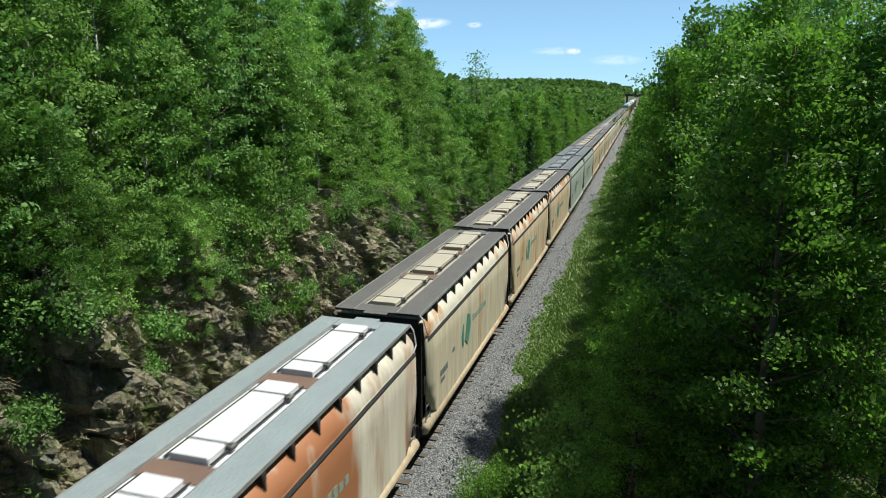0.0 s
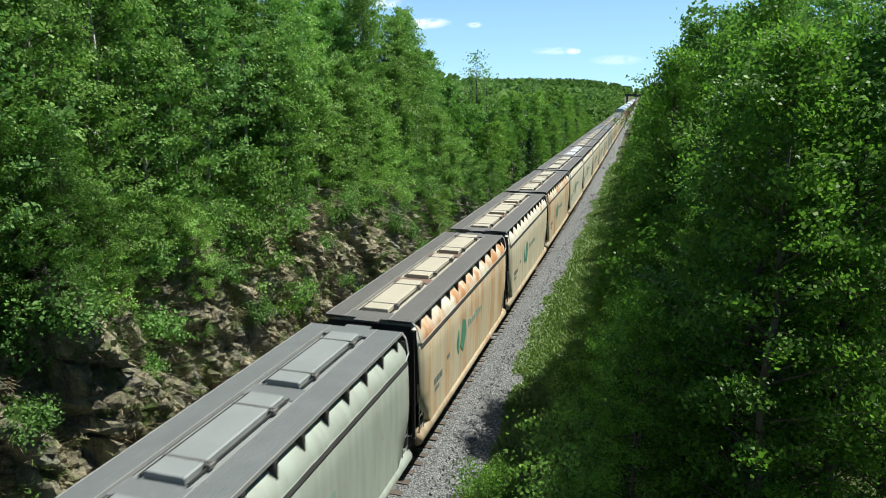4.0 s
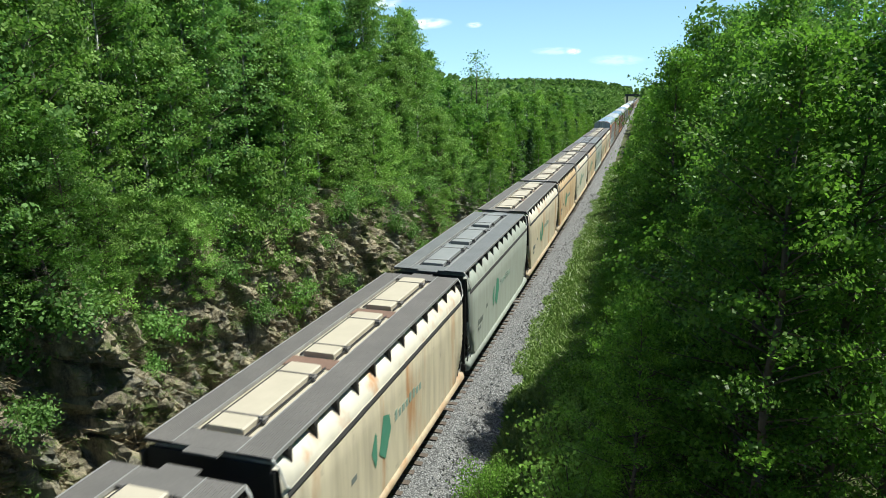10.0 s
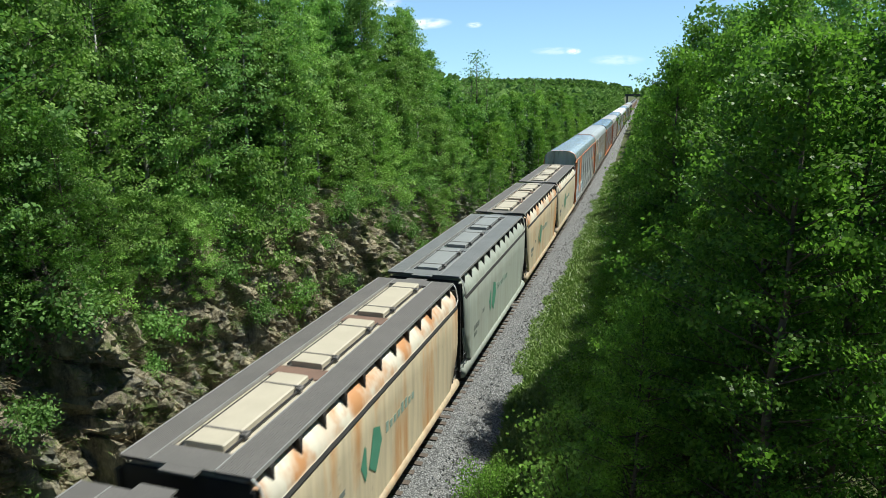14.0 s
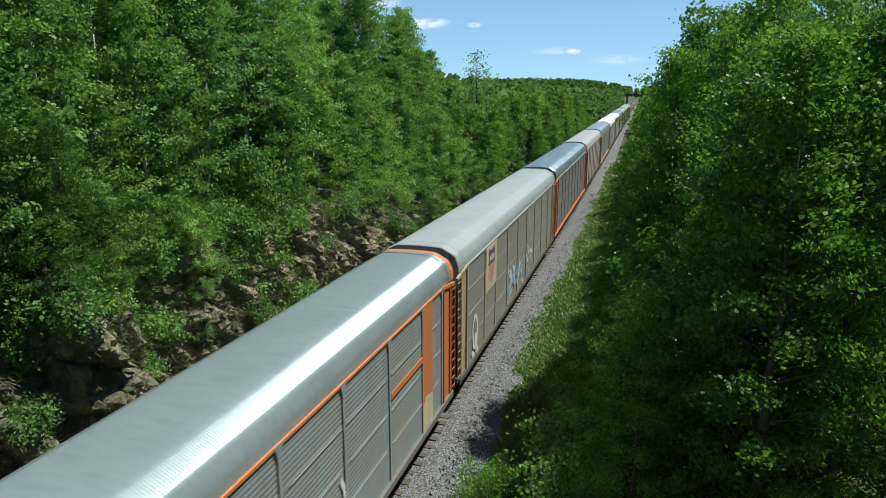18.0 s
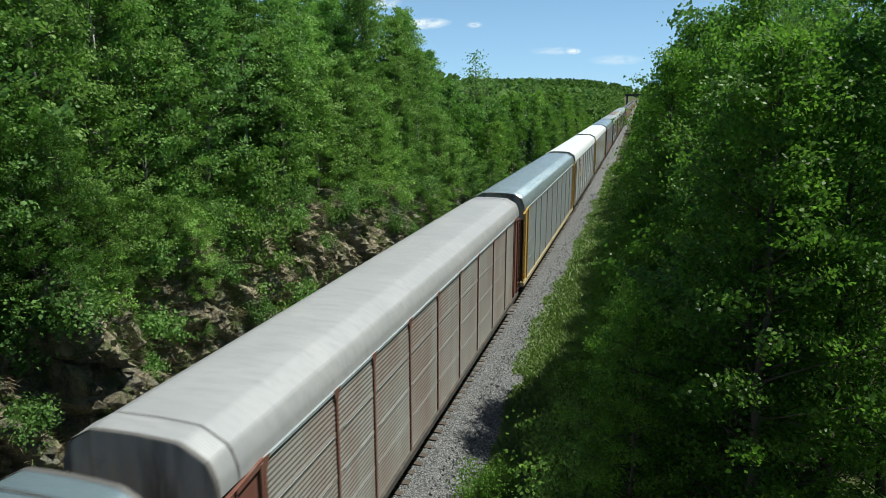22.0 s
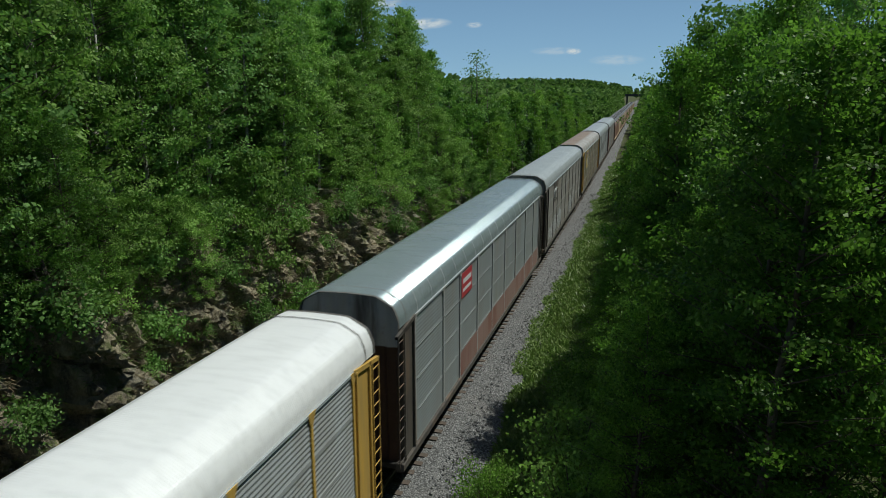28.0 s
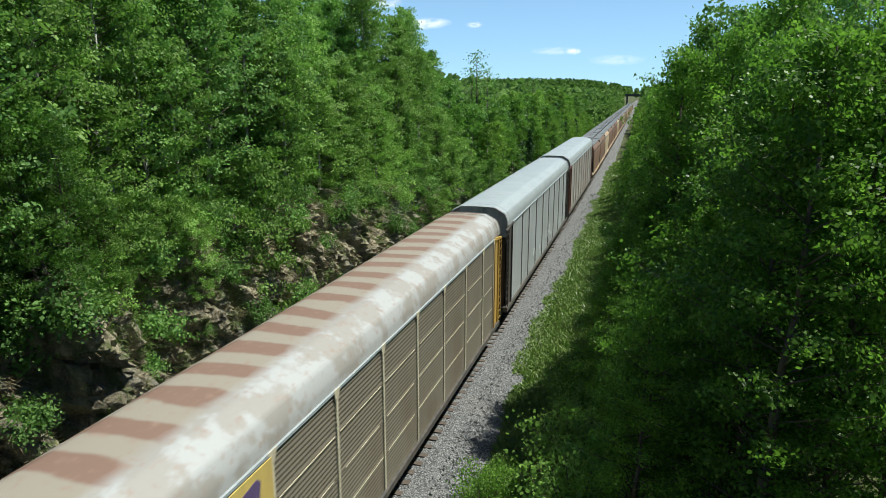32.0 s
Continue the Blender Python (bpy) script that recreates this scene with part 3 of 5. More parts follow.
# unseen trees added right of the view to block sky and sun
for x, y, k in ((13.5, 8.0, 1.2), (16.5, 9.0, 1.3), (19.5, 11.0, 1.3), (12.8, 3.5, 1.2), (16.0, 3.0, 1.3), (20, 5.0, 1.3)):
    plant(close_kinds[:3], x, y, k, rng)
for y in np.arange(14.5, 27, 2.6):
    plant(close_kinds[:3], 9.9 + rng.uniform(-0.4, 1.2), y, rng.uniform(0.84, 0.98), rng, 0.6)
for x, y, k in ((11.6, 14.6, 1.05),):
    plant(close_kinds[:2], x, y, k, rng, 0.6)
for x, y, k in ((8.7, 24.0, 0.98), (8.6, 25.6, 0.94), (8.7, 27.0, 0.96), (9.3, 26.3, 1.04), (9.9, 29.4, 0.94), (10.0, 32.6, 0.85), (9.6, 23.4, 1.08), (9.3, 20.6, 0.72), (9.1, 18.0, 0.66), (6.8, 25.0, 0.50), (7.0, 28.5, 0.50), (6.8, 22.0, 0.46)):
    plant(close_kinds[1:2], x, y, k, rng, 0.4)
for y in (16.0, 17.2, 18.4, 19.4):
    plant(bush_kinds[:3], 4.3 + rng.uniform(-0.5, 0.5), y, rng.uniform(0.5, 0.7), rng)
for y in np.arange(66, 210, 3.4):
    for x in (6.8, 9.6, 12.8):
        plant(mid_kinds[:3], x + rng.uniform(-0.5, 0.7), y + rng.uniform(-1, 1), rng.uniform(0.8, 1.05) * (0.62 if x < 8 else 1.0), rng)

# Unseen woods added behind the camera to cut skylight on the leaves ahead.
for y in np.arange(-32, -2, 4.0):
    for x in (13, 17, 22, -11, -15, -20):
        plant(mid_kinds[:3], x + rng.uniform(-1, 1), y + rng.uniform(-1.2, 1.2), rng.uniform(1.0, 1.25), rng)

# Left of the track: trees on top of the rock cutting.
for y in np.arange(6, 60, 2.3):
    for x in (-8.4, -10.6, -13.2, -16.5, -20.5):
        if x < 10.5 - 1.2 * (y + 4):
            continue
        low_row = x > -9
        plant(mid_kinds[:3] if x < -15 else left_kinds[3:4] if low_row and rng.rand() < 0.5 else left_kinds[:4] if rng.rand() < 0.95 else left_kinds, x + rng.uniform(-0.8, 0.8), y + rng.uniform(-1, 1),
              (rng.uniform(0.85, 1.08) if low_row else rng.uniform(0.9, 1.12)) * (1.0 if y < 51 else 0.68), rng, 0.5)
for y in np.arange(60, 190, 3.3):
    for x in (-6.4, -8.8, -11.8, -15.5, -20):
        plant(mid_kinds, x + rng.uniform(-0.7, 0.7), y + rng.uniform(-1.2, 1.2), rng.uniform(0.5, 0.72) if x > -7 else rng.uniform(0.70, 0.94), rng)
for x, y, k in ((-11.2, 78, 1.02), (-12.6, 80, 1.0), (-10.3, 79, 0.98), (-12.8, 132, 0.95)):
    plant(thin_kinds, x, y, k, rng, 0.4)
for y in np.arange(9, 64, 0.6):
    x, yb, z = rock_point(y, rng.uniform(0.78, 1.0) if rng.rand() < 0.6 else rng.uniform(0.25, 0.75))
    k = rng.uniform(0.35, 0.95)
    copy_thing(bush_kinds[3], pose(x - 0.2, yb, z - 0.3, 0, 25, rng.uniform(0, 360)) @ Matrix.Diagonal((k, k, k, 1)))
for y in np.arange(9, 46, 1.2):
    x, yb, z = rock_point(y, rng.uniform(0.86, 1.0))
    k = rng.uniform(0.55, 1.0)
    copy_thing(bush_kinds[rng.randint(2) * 3], pose(x - 0.3, yb, z - 0.35, 0, 30, rng.uniform(0, 360)) @ Matrix.Diagonal((k, k, k, 1)))
for y in np.arange(8, 24, 1.3):
    x, yb, z = rock_point(y, rng.uniform(0.68, 0.9))
    k = rng.uniform(0.34, 0.55)
    # the nearest get the darkest leaves in place of the shade there
    copy_thing((close_kinds[2] if y < 14 else left_kinds[3]), pose(x - 0.4, yb, z - 0.4, 0, 18, rng.uniform(0, 360)) @ Matrix.Diagonal((k, k, k, 1)))
# more dark-leaved poplars, their colour standing in for shade under the trees
for y, k0, k in ((8.6, 0.85, 0.5), (9.8, 0.72, 0.46), (10.8, 0.9, 0.56), (12.0, 0.78, 0.48), (13.2, 0.9, 0.52), (14.6, 0.85, 0.5)):
    x, yb, z = rock_point(y, k0)
    copy_thing(close_kinds[2], pose(x - 0.5, yb, z - 0.5, 0, 14, 70 * y) @ Matrix.Diagonal((k, k, k, 1)))
for y in np.arange(41, 64, 1.5):
    x, yb, z = rock_point(y, rng.uniform(0.35, 0.95))
    k = rng.uniform(0.30, 0.48)
    copy_thing(left_kinds[rng.randint(4)], pose(x - 0.3, yb, z - 0.4, 0, 8, rng.uniform(0, 360)) @ Matrix.Diagonal((k, k, k, 1)))
for i in range(14):
    plant(left_kinds[1:2], -8.3 + rng.uniform(-0.9, 0.5), 13 + 2.4 * i + rng.uniform(-1, 1), rng.uniform(0.85, 1.05), rng, 0.5)
for x, y, k in ((-10.0, 47.0, 1.18), (-10.4, 50.2, 1.12), (-9.8, 53.2, 1.15), (-11.5, 45.0, 1.2), (-10.2, 40.5, 1.16)):
    plant(left_kinds[:3], x, y, k, rng, 0.6)
plant(bush_kinds[:1], -4.6, 95, 2.0, rng)
for ob in originals:
    for o in (*ob.children_recursive, ob):
        bpy.data.objects.remove(o)

# Far woods, past counting.
def far_tree(seed, n, size):
    r = np.random.RandomState(seed)
    h = r.uniform(0.1, 1.0, n)
    a = r.uniform(0, TAU, n)
    rad = 0.24 * np.sin(np.pi * (0.12 + 0.85 * h)) ** 0.8 * np.sqrt(r.uniform(0.3, 1, n))
    return leaf_quads(r, np.stack([np.cos(a) * rad, np.sin(a) * rad, h], 1), 0.02, size)


def far_wood(name, spots, seed, n, size, label):
    r = np.random.RandomState(seed)
    kinds = [far_tree(seed + i, n, size) for i in range(5)]
    out = []
    for x, y, h in spots:
        a = r.uniform(0, TAU)
        rot = np.array([[math.cos(a), -math.sin(a), 0], [math.sin(a), math.cos(a), 0], [0, 0, 1]])
        out.append(kinds[r.randint(5)] @ rot.T * np.array([h, h, h]) + np.array([x + bend(y), y, ground_z(x + bend(y), y)]))
    tagged(new(name, quads(name, np.concatenate(out), M["leaf_far"])), label, "woods", kind="stuff")


spots = []
for y in np.arange(190, 520, 5.0):
    for x in (-7, -11, -15.5, -20, -26, -33, -42, -55, -70):
        spots.append((x + rng.uniform(-1.5, 1.5), y + rng.uniform(-2.5, 2.5), rng.uniform(8.5, 12) * (0.7 if x > -8 else 1)))
    for x in (7.5, 11, 15, 19):
        spots.append((x + rng.uniform(-1.2, 1.2), y + rng.uniform(-2.5, 2.5), rng.uniform(8, 11.5) * (0.75 if x < 8 else 1)))
for y in np.arange(60, 190, 5.0):
    for x in (-25, -31, -38, -47, -58):
        spots.append((x + rng.uniform(-2, 2), y + rng.uniform(-2, 2), rng.uniform(9, 13)))
far_wood("far_woods", spots, 61, 60, 0.13, "dense green mixed woods along the straight railway line")
spots = []
for y in np.arange(520, 1500, 16.0):
    for x in np.arange(-420, 120, 13.0):
        if -9 < x < 7 and y < 1150:
            continue
        spots.append((x + rng.uniform(-5, 5) * (1 if abs(x) > 20 else 0.3), y + rng.uniform(-7, 7), rng.uniform(9, 15)))
far_wood("hill_woods", spots, 71, 26, 0.26, "distant wooded hill closing the view down the line")

# Grass on the strip between ballast and bushes.
n = 85000
gy = 12 + 110 * rng.rand(n) ** 1.7
ragged = np.array([noise.noise((3.3, b * 0.35, 1.0)) + 0.5 * noise.noise((1.3, b * 1.3, 2.0)) for b in gy])
gx = np.where(gy > 27, 2.75, 3.15) + 0.5 * ragged + 3.6 * rng.rand(n) ** 1.15
swing = np.array([bend(b) for b in gy])
gx = gx + swing
gz = np.array([ground_z(a, b) for a, b in zip(gx, gy)])
gz = np.maximum(gz, np.interp(gx - swing, [2.3, 2.75, 3.3, 4.0], [-0.24, -0.44, -0.52, -0.78]))
hgt = rng.uniform(0.06, 0.24, n) * np.where(gx > 3.1, 1, 0.6)
ang = rng.uniform(0, TAU, n)
wid = rng.uniform(0.02, 0.05, n) * (1 + gy / 60)
dx, dy = np.cos(ang) * wid, np.sin(ang) * wid
tx, ty = rng.normal(0, 0.12, n), rng.normal(0, 0.12, n)
co = np.stack([np.stack([gx - dx, gy - dy, gz], 1), np.stack([gx + dx, gy + dy, gz], 1), np.stack([gx + tx + dx * 0.3, gy + ty + dy * 0.3, gz + hgt], 1), np.stack([gx + tx - dx * 0.3, gy + ty - dy * 0.3, gz + hgt], 1)], 1)
tagged(new("grass", quads("grass", co, M["grass"])), "bright green grass and weeds along the ballast", "grass", kind="stuff")

# Thin fair-weather clouds.
def cloud(x, y, z, sx, sz, thick):
    m_, nt_, bs_ = graph("cloud_vapour")
    tc = nt_.nodes.new("ShaderNodeTexCoord")
    mp = nt_.nodes.new("ShaderNodeMapping")
    mp.inputs["Scale"].default_value = (1.0 / sx, 0.0, 1.0 / sz)
    gr = nt_.nodes.new("ShaderNodeTexGradient")
    gr.gradient_type = "SPHERICAL"
    nt_.links.new(tc.outputs["Object"], mp.inputs["Vector"])
    nt_.links.new(mp.outputs[0], gr.inputs["Vector"])
    wisp = noise_of(nt_, coords(nt_, (1.0, 1.0, 3.0)), 2.4 / sx, 6.0, 0.6)
    mu = node(nt_, "ShaderNodeMath")
    mu.operation = "MULTIPLY"
    nt_.links.new(ramp(nt_, wisp, 0.30, 0.55), mu.inputs[0])
    nt_.links.new(ramp(nt_, gr.outputs["Fac"], 0.0, 0.5), mu.inputs[1])
    em, tp, ms = (nt_.nodes.new(k) for k in ("ShaderNodeEmission", "ShaderNodeBsdfTransparent", "ShaderNodeMixShader"))
    em.inputs["Color"].default_value, em.inputs["Strength"].default_value = (0.96, 0.98, 1.0, 1), 1.1
    thin = node(nt_, "ShaderNodeMath")
    thin.operation = "MULTIPLY"
    thin.inputs[1].default_value = thick
    nt_.links.new(mu.outputs[0], thin.inputs[0])
    nt_.links.new(thin.outputs[0], ms.inputs[0])
    nt_.links.new(tp.outputs[0], ms.inputs[1])
    nt_.links.new(em.outputs[0], ms.inputs[2])
    nt_.links.new(ms.outputs[0], nt_.nodes["Material Output"].inputs["Surface"])
    s_ = Solid().sheet([[(-sx, 0, q * sz), (-sx / 2, 6, q * sz), (0, 9, q * sz), (sx / 2, 6, q * sz), (sx, 0, q * sz)] for q in (-1, -0.4, 0.4, 1)])
    ob = tagged(new("cloud", s_.mesh("cloud", m_, True)), "thin white fair-weather cloud in a blue sky", "cloud", kind="structure")
    ob.location = (x, y, z)
    ob.visible_shadow = False


def sky_place(azimuth, height, dist):
    return (EYE[0] + dist * math.sin(radians(azimuth)), EYE[1] + dist * math.cos(radians(azimuth)), EYE[2] + dist * math.tan(radians(height)))


for az, h, sx, sz, thick in ((-18.3, 5.4, 95, 17, 0.8), (-21.2, 7.0, 55, 20, 0.6), (-6.0, 3.2, 22, 9, 0.85), (-7.4, 3.25, 75, 12, 0.3), (-2.6, 2.5, 80, 16, 0.3), (-14.0, 5.3, 26, 9, 0.5)):
    cloud(*sky_place(az, h, 2000), sx, sz, thick)

# Dry tufts, roots and weeds clinging to the rock face.
def tufts(name, seed, count, tall, mat, label, k0, k1):
    r = np.random.RandomState(seed)
    out = []
    for _ in range(count):
        p = np.array(rock_point(8 + 44 * r.rand(), r.uniform(k0, k1)))
        k = 14
        a = r.uniform(0, TAU, k)
        root = p + r.normal(0, 0.10, (k, 3)) * np.array([0.4, 1, 1])
        tip = root + np.stack([0.10 + r.rand(k) * tall * 0.8, r.normal(0, 0.14, k), r.uniform(-0.5, 0.9, k) * tall], 1)
        w = 0.012 * np.stack([np.cos(a), np.sin(a), np.sin(2 * a) * 0.5], 1)
        out.append(np.stack([root - w, root + w, tip], 1))
    tagged(new(name, quads(name, np.concatenate(out), mat)), label, "weeds", kind="stuff")


tufts("dry_weeds", 81, 1900, 0.35, M["dead"], "dry brown weeds and roots hanging from the rock face", 0.1, 1.0)
tufts("green_weeds", 82, 1500, 0.30, M["grass"], "green weeds growing in the cracks of the rock face", 0.3, 1.0)

# Overpass far down the line.
over = tagged(new("overpass"), "distant dark road overpass crossing the railway", "bridge")
part("deck", Solid().box(-13, 13, 640, 649, 8.0, 9.2), M["concrete"], over)
for sx in (-11.0, 2.0):
    part("pier", Solid().box(sx - 0.6, sx + 0.6, 641, 648, -0.7, 8.0, 0.1), M["concrete"], over)
part("parapet", Solid().box(-13, 13, 639.8, 640, 8.2, 10.0), M["concrete"], over)


# ---- railway cars ----
def wheel_mesh():
    s = Solid()
    prof = [(0.0, 0.02), (0.30, 0.02), (0.36, 0.0), (0.46, 0.0), (0.46, 0.10), (0.49, 0.11), (0.49, 0.14), (0.30, 0.12), (0.0, 0.12)]
    n = 20
    s.sheet([[(w, math.cos(TAU * i / n) * r, math.sin(TAU * i / n) * r + 0.46) for r, w in prof] for i in range(n + 1)])
    return s.mesh("wheel", M["black"])


WHEEL = wheel_mesh()
side_frame = Solid().prism([(-0.07, 0.35), (0.07, 0.35), (0.07, 0.72), (-0.07, 0.72)], -0.75, 0.75)
side_frame.box(-0.09, 0.09, -1.15, -0.7, 0.42, 0.62, 0.03).box(-0.09, 0.09, 0.7, 1.15, 0.42, 0.62, 0.03).box(-0.11, 0.11, -0.3, 0.3, 0.24, 0.5, 0.03)
FRAME = side_frame.mesh("side_frame", M["black"])
BOLSTER = Solid().box(-1.0, 1.0, -0.2, 0.2, 0.42, 0.78, 0.04).tube((-0.75, -0.88, 0.46), (0.75, -0.88, 0.46), 0.08).tube((-0.75, 0.88, 0.46), (0.75, 0.88, 0.46), 0.08).mesh("bolster", M["black"])


def truck(car, y):
    t = part("truck", BOLSTER, None, car, "black steel wheel truck", at=pose(0, y, 0))
    for sx in (-1, 1):
        part("side_frame", FRAME, None, t, at=pose(sx * 1.02, 0, 0))
        for dy in (-0.88, 0.88):
            part("wheel", WHEEL, None, t, at=pose(sx * 0.72, dy, 0, 0, 0, 0 if sx > 0 else 180))


def ladder(h0, h1, w, rungs, name="ladder"):
    s = Solid().tube((0, 0, h0), (0, 0, h1), 0.018, n=4).tube((0, w, h0), (0, w, h1), 0.018, n=4)
    for i in range(rungs):
        z = h0 + (h1 - h0) * (i + 0.5) / rungs
        s.tube((0, 0, z), (0, w, z), 0.014, n=4)
    return s


HOP = 12.9
GAP = 13.75


def hopper(name, side, roof, hatch, deck, label, far=False):
    """Covered hopper, its near end at y = 0."""
    car = tagged(new(name), label, "freight car", "hopper cars of the train")
    L = HOP
    # side sheets with rounded shoulder; their lower corners are cut back
    prof = [(0.95, 4.74), (1.12, 4.70), (1.30, 4.58), (1.46, 4.36), (1.545, 4.14), (1.56, 4.10), (1.585, 4.08), (1.62, 4.02), (1.63, 3.4), (1.63, 2.7), (1.62, 2.3), (1.62, 1.75), (1.62, 1.28)]
    for sx in (1, -1):
        cols = []
        for i, (x, z) in enumerate(prof):
            back = 0.02 if z > 2.6 else 0.95 * ((2.6 - z) / 1.35) ** 1.6
            ys_ = [back + 0.06, back + 0.10] + ([1.12 + (L - 2.24) * k / 50 for k in range(51)]) + [L - back - 0.10, L - back - 0.06]
            bulge = 0.085 * max(0.0, min(1.0, (z - 4.06) / 0.2)) * (1 if z < 4.65 else 0.3)
            inn = [0.12] + [-bulge * abs(math.sin(math.pi * (q - 0.585) / 1.07)) ** 0.6 for q in ys_[1:-1]] + [0.12]
            cols.append([(sx * (x - q), yy_, z) for yy_, q in zip(ys_, inn)])
        part("side_sheet", Solid().sheet(cols if sx > 0 else [c[::-1] for c in cols]), side, car, smooth=True)
    part("seam", Solid().prism([(1.56, 3.99), (1.632, 3.99), (1.634, 4.03), (1.598, 4.092), (1.56, 4.092)], 0.15, L - 0.15), M["black"], car, "dark seam rail along the side")
    # roof, end slopes and underframe
    part("roof_sheet", Solid().prism([(-0.97, 4.55), (0.97, 4.55), (0.97, 4.745), (0.6, 4.79), (-0.6, 4.79), (-0.97, 4.745)], 0.1, L - 0.1), hatch, car)
    for y0, y1 in ((0.08, 1.9), (L - 0.08, L - 1.9)):
        e = Solid().sheet([[(-1.5, y0, 4.6), (-1.58, y0, 2.9), (-1.5, y1, 1.3)], [(1.5, y0, 4.6), (1.58, y0, 2.9), (1.5, y1, 1.3)]])
        part("end_slope", e, M["black"], car, "sooty dark end sheet")
    part("belly", Solid().prism([(-0.5, 0.45), (0.5, 0.45), (1.5, 1.35), (1.5, 2.2), (-1.5, 2.2), (-1.5, 1.35)], 2.6, L - 2.6), M["black"], car)
    part("centre_sill", Solid().box(-0.3, 0.3, -0.25, L + 0.25, 0.85, 1.2, 0.04), M["black"], car)
    for sx in (1, -1):
        part("side_sill", Solid().tube((sx * 1.48, 0.05, 1.12), (sx * 1.48, L - 0.05, 1.12), 0.215, n=12), side if side is M["grey"] else M["sill_dust"], car, "round side sill coated with tan dust", True)
    # running boards
    for x0, x1 in ((0.66, 1.42), (-1.36, -0.74)):
        k = 13
        ring = [(x0, 4.80), (x1, 4.80)]
        for i in range(k, 0, -1):
            a, b = x0 + (x1 - x0) * i / k, x0 + (x1 - x0) * (i - 1) / k
            ring += [(a, 4.875), (b + 0.014, 4.875), (b + 0.014, 4.869), (b, 4.869)] if i > 1 else [(a, 4.875), (b, 4.875)]
        s = Solid().prism(ring, 0, L)
        part("running_board", s, roof, car, "steel grating walkway")
        for xe in (x0, x1):
            part("edge_angle", Solid().box(xe - 0.014, xe + 0.014, 0.02, L - 0.02, 4.80, 4.888), M["edge_metal"], car, "worn metal edge of the walkway")
    for y0, y1, t0 in ((0, 0.62, -0.22), (L - 0.62, L, 0.22)):
        s = Solid().box(-1.36, 1.42, y0, y1, 4.822, 4.868)
        s.box(-0.35, 0.40, min(y0, y0 + t0), y0 if t0 < 0 else y1 + t0, 4.822, 4.866)
        part("end_platform", s, roof, car, "crosswise steel roof walkway")
    for y in (4.17, 8.25):
        part("roof_plate", Solid().box(-0.73, 0.65, y, y + 0.58, 4.79, 4.815), deck, car, "rust-stained plate between the hatches")
    # hatches with hinge bars and latches
    for i, y in enumerate((0.70, 4.79, 8.87)):
        h = part("hatch", Solid().prism([(-0.46, 4.80), (0.38, 4.80), (0.38, 4.925), (0.34, 4.95), (-0.42, 4.95), (-0.46, 4.925)], y, y + 3.38), hatch, car, "long trough hatch cover")
        part("hinge_bar", Solid().tube((-0.53, y - 0.05, 4.87), (-0.53, y + 3.43, 4.87), 0.028, n=6), M["black"], h)
        part("lock_bar", Solid().tube((0.46, y - 0.05, 4.86), (0.46, y + 3.43, 4.86), 0.026, n=6), M["black"], h)
        for dy in (0.55, 2.75):
            part("latch", Solid().box(-0.5, 0.50, y + dy, y + dy + 0.045, 4.945, 4.965).box(0.40, 0.54, y + dy - 0.06, y + dy + 0.12, 4.83, 4.94, 0.02), M["roof_dark"], h, "hatch hold-down strap")
    # gusset brackets under the walkway edge, black and thickened to take in their shadows
    g = Solid().add([(1.02, 0, 4.70), (1.43, 0, 4.80), (1.45, 0, 4.76), (1.47, 0.05, 4.40), (1.02, 0.13, 4.70), (1.43, 0.13, 4.80), (1.45, 0.13, 4.76), (1.47, 0.08, 4.40)],
                    [(0, 3, 2, 1), (4, 5, 6, 7), (0, 1, 5, 4), (1, 2, 6, 5), (2, 3, 7, 6), (3, 0, 4, 7)]).mesh("bracket", M["black"])
    for i in range(0 if far else 12):
        part("bracket", g, None, car, at=pose(0, 0.55 + i * 1.07, 0))
    # ends: cage, ladders, handbrake
    for y, d in ((-0.02, 1), (L + 0.02, -1)):
        for sx in (-1.42, 1.42):
            part("end_post", Solid().box(sx - 0.05, sx + 0.05, y - 0.03, y + 0.03, 1.15, 4.6), M["black"], car)
        part("end_beam", Solid().box(-1.5, 1.5, y - 0.06, y + 0.06, 0.95, 1.22, 0.03), M["black"], car)
        part("end_top", Solid().box(-1.30, 1.36, y + 0.03 * d, y + 0.09 * d, 4.05, 4.70) if d > 0 else Solid().box(-1.30, 1.36, y - 0.09, y - 0.03, 4.05, 4.70), M["black"], car)
        part("ladder", ladder(0.9, 2.75, 0.42, 5), M["roof_grey"], car, "steel side ladder", at=pose(1.56, y + (0.12 if d > 0 else -0.54), 0))
        grab = Solid().tube((1.40, y + 0.02 * d, 4.86), (1.53, y + 0.05 * d, 4.70), 0.022).tube((1.53, y + 0.05 * d, 4.70), (1.62, y + 0.10 * d, 4.30), 0.022).tube((1.62, y + 0.10 * d, 4.30), (1.60, y + 0.30 * d, 4.12), 0.022)
        part("corner_grab", grab, M["grab_pale"], car, "bent pale grab iron at the roof corner")
        truck(car, 1.75 if d > 0 else L - 1.75)
        part("coupler", Solid().box(-0.12, 0.12, *((y - 0.45, y) if d > 0 else (y, y + 0.40)), 0.72, 0.98, 0.03), M["black"], car)
    # marks on the side: two leaning diamonds, a word bar, number bars
    for sx in (() if far else (1,)):
        for ring_ in (((4.10, 2.72), (4.36, 3.18), (4.46, 3.05), (4.46, 2.40), (4.36, 2.22)), ((4.60, 2.45), (4.92, 3.38), (5.34, 3.22), (5.46, 2.80), (5.02, 2.12))):
            x = 1.638 * sx
            part("logo", Solid().add([(x, p, q) for p, q in ring_], [tuple(range(5))[::-1]]), M["logo_green"], car, "faded green diamond emblem")
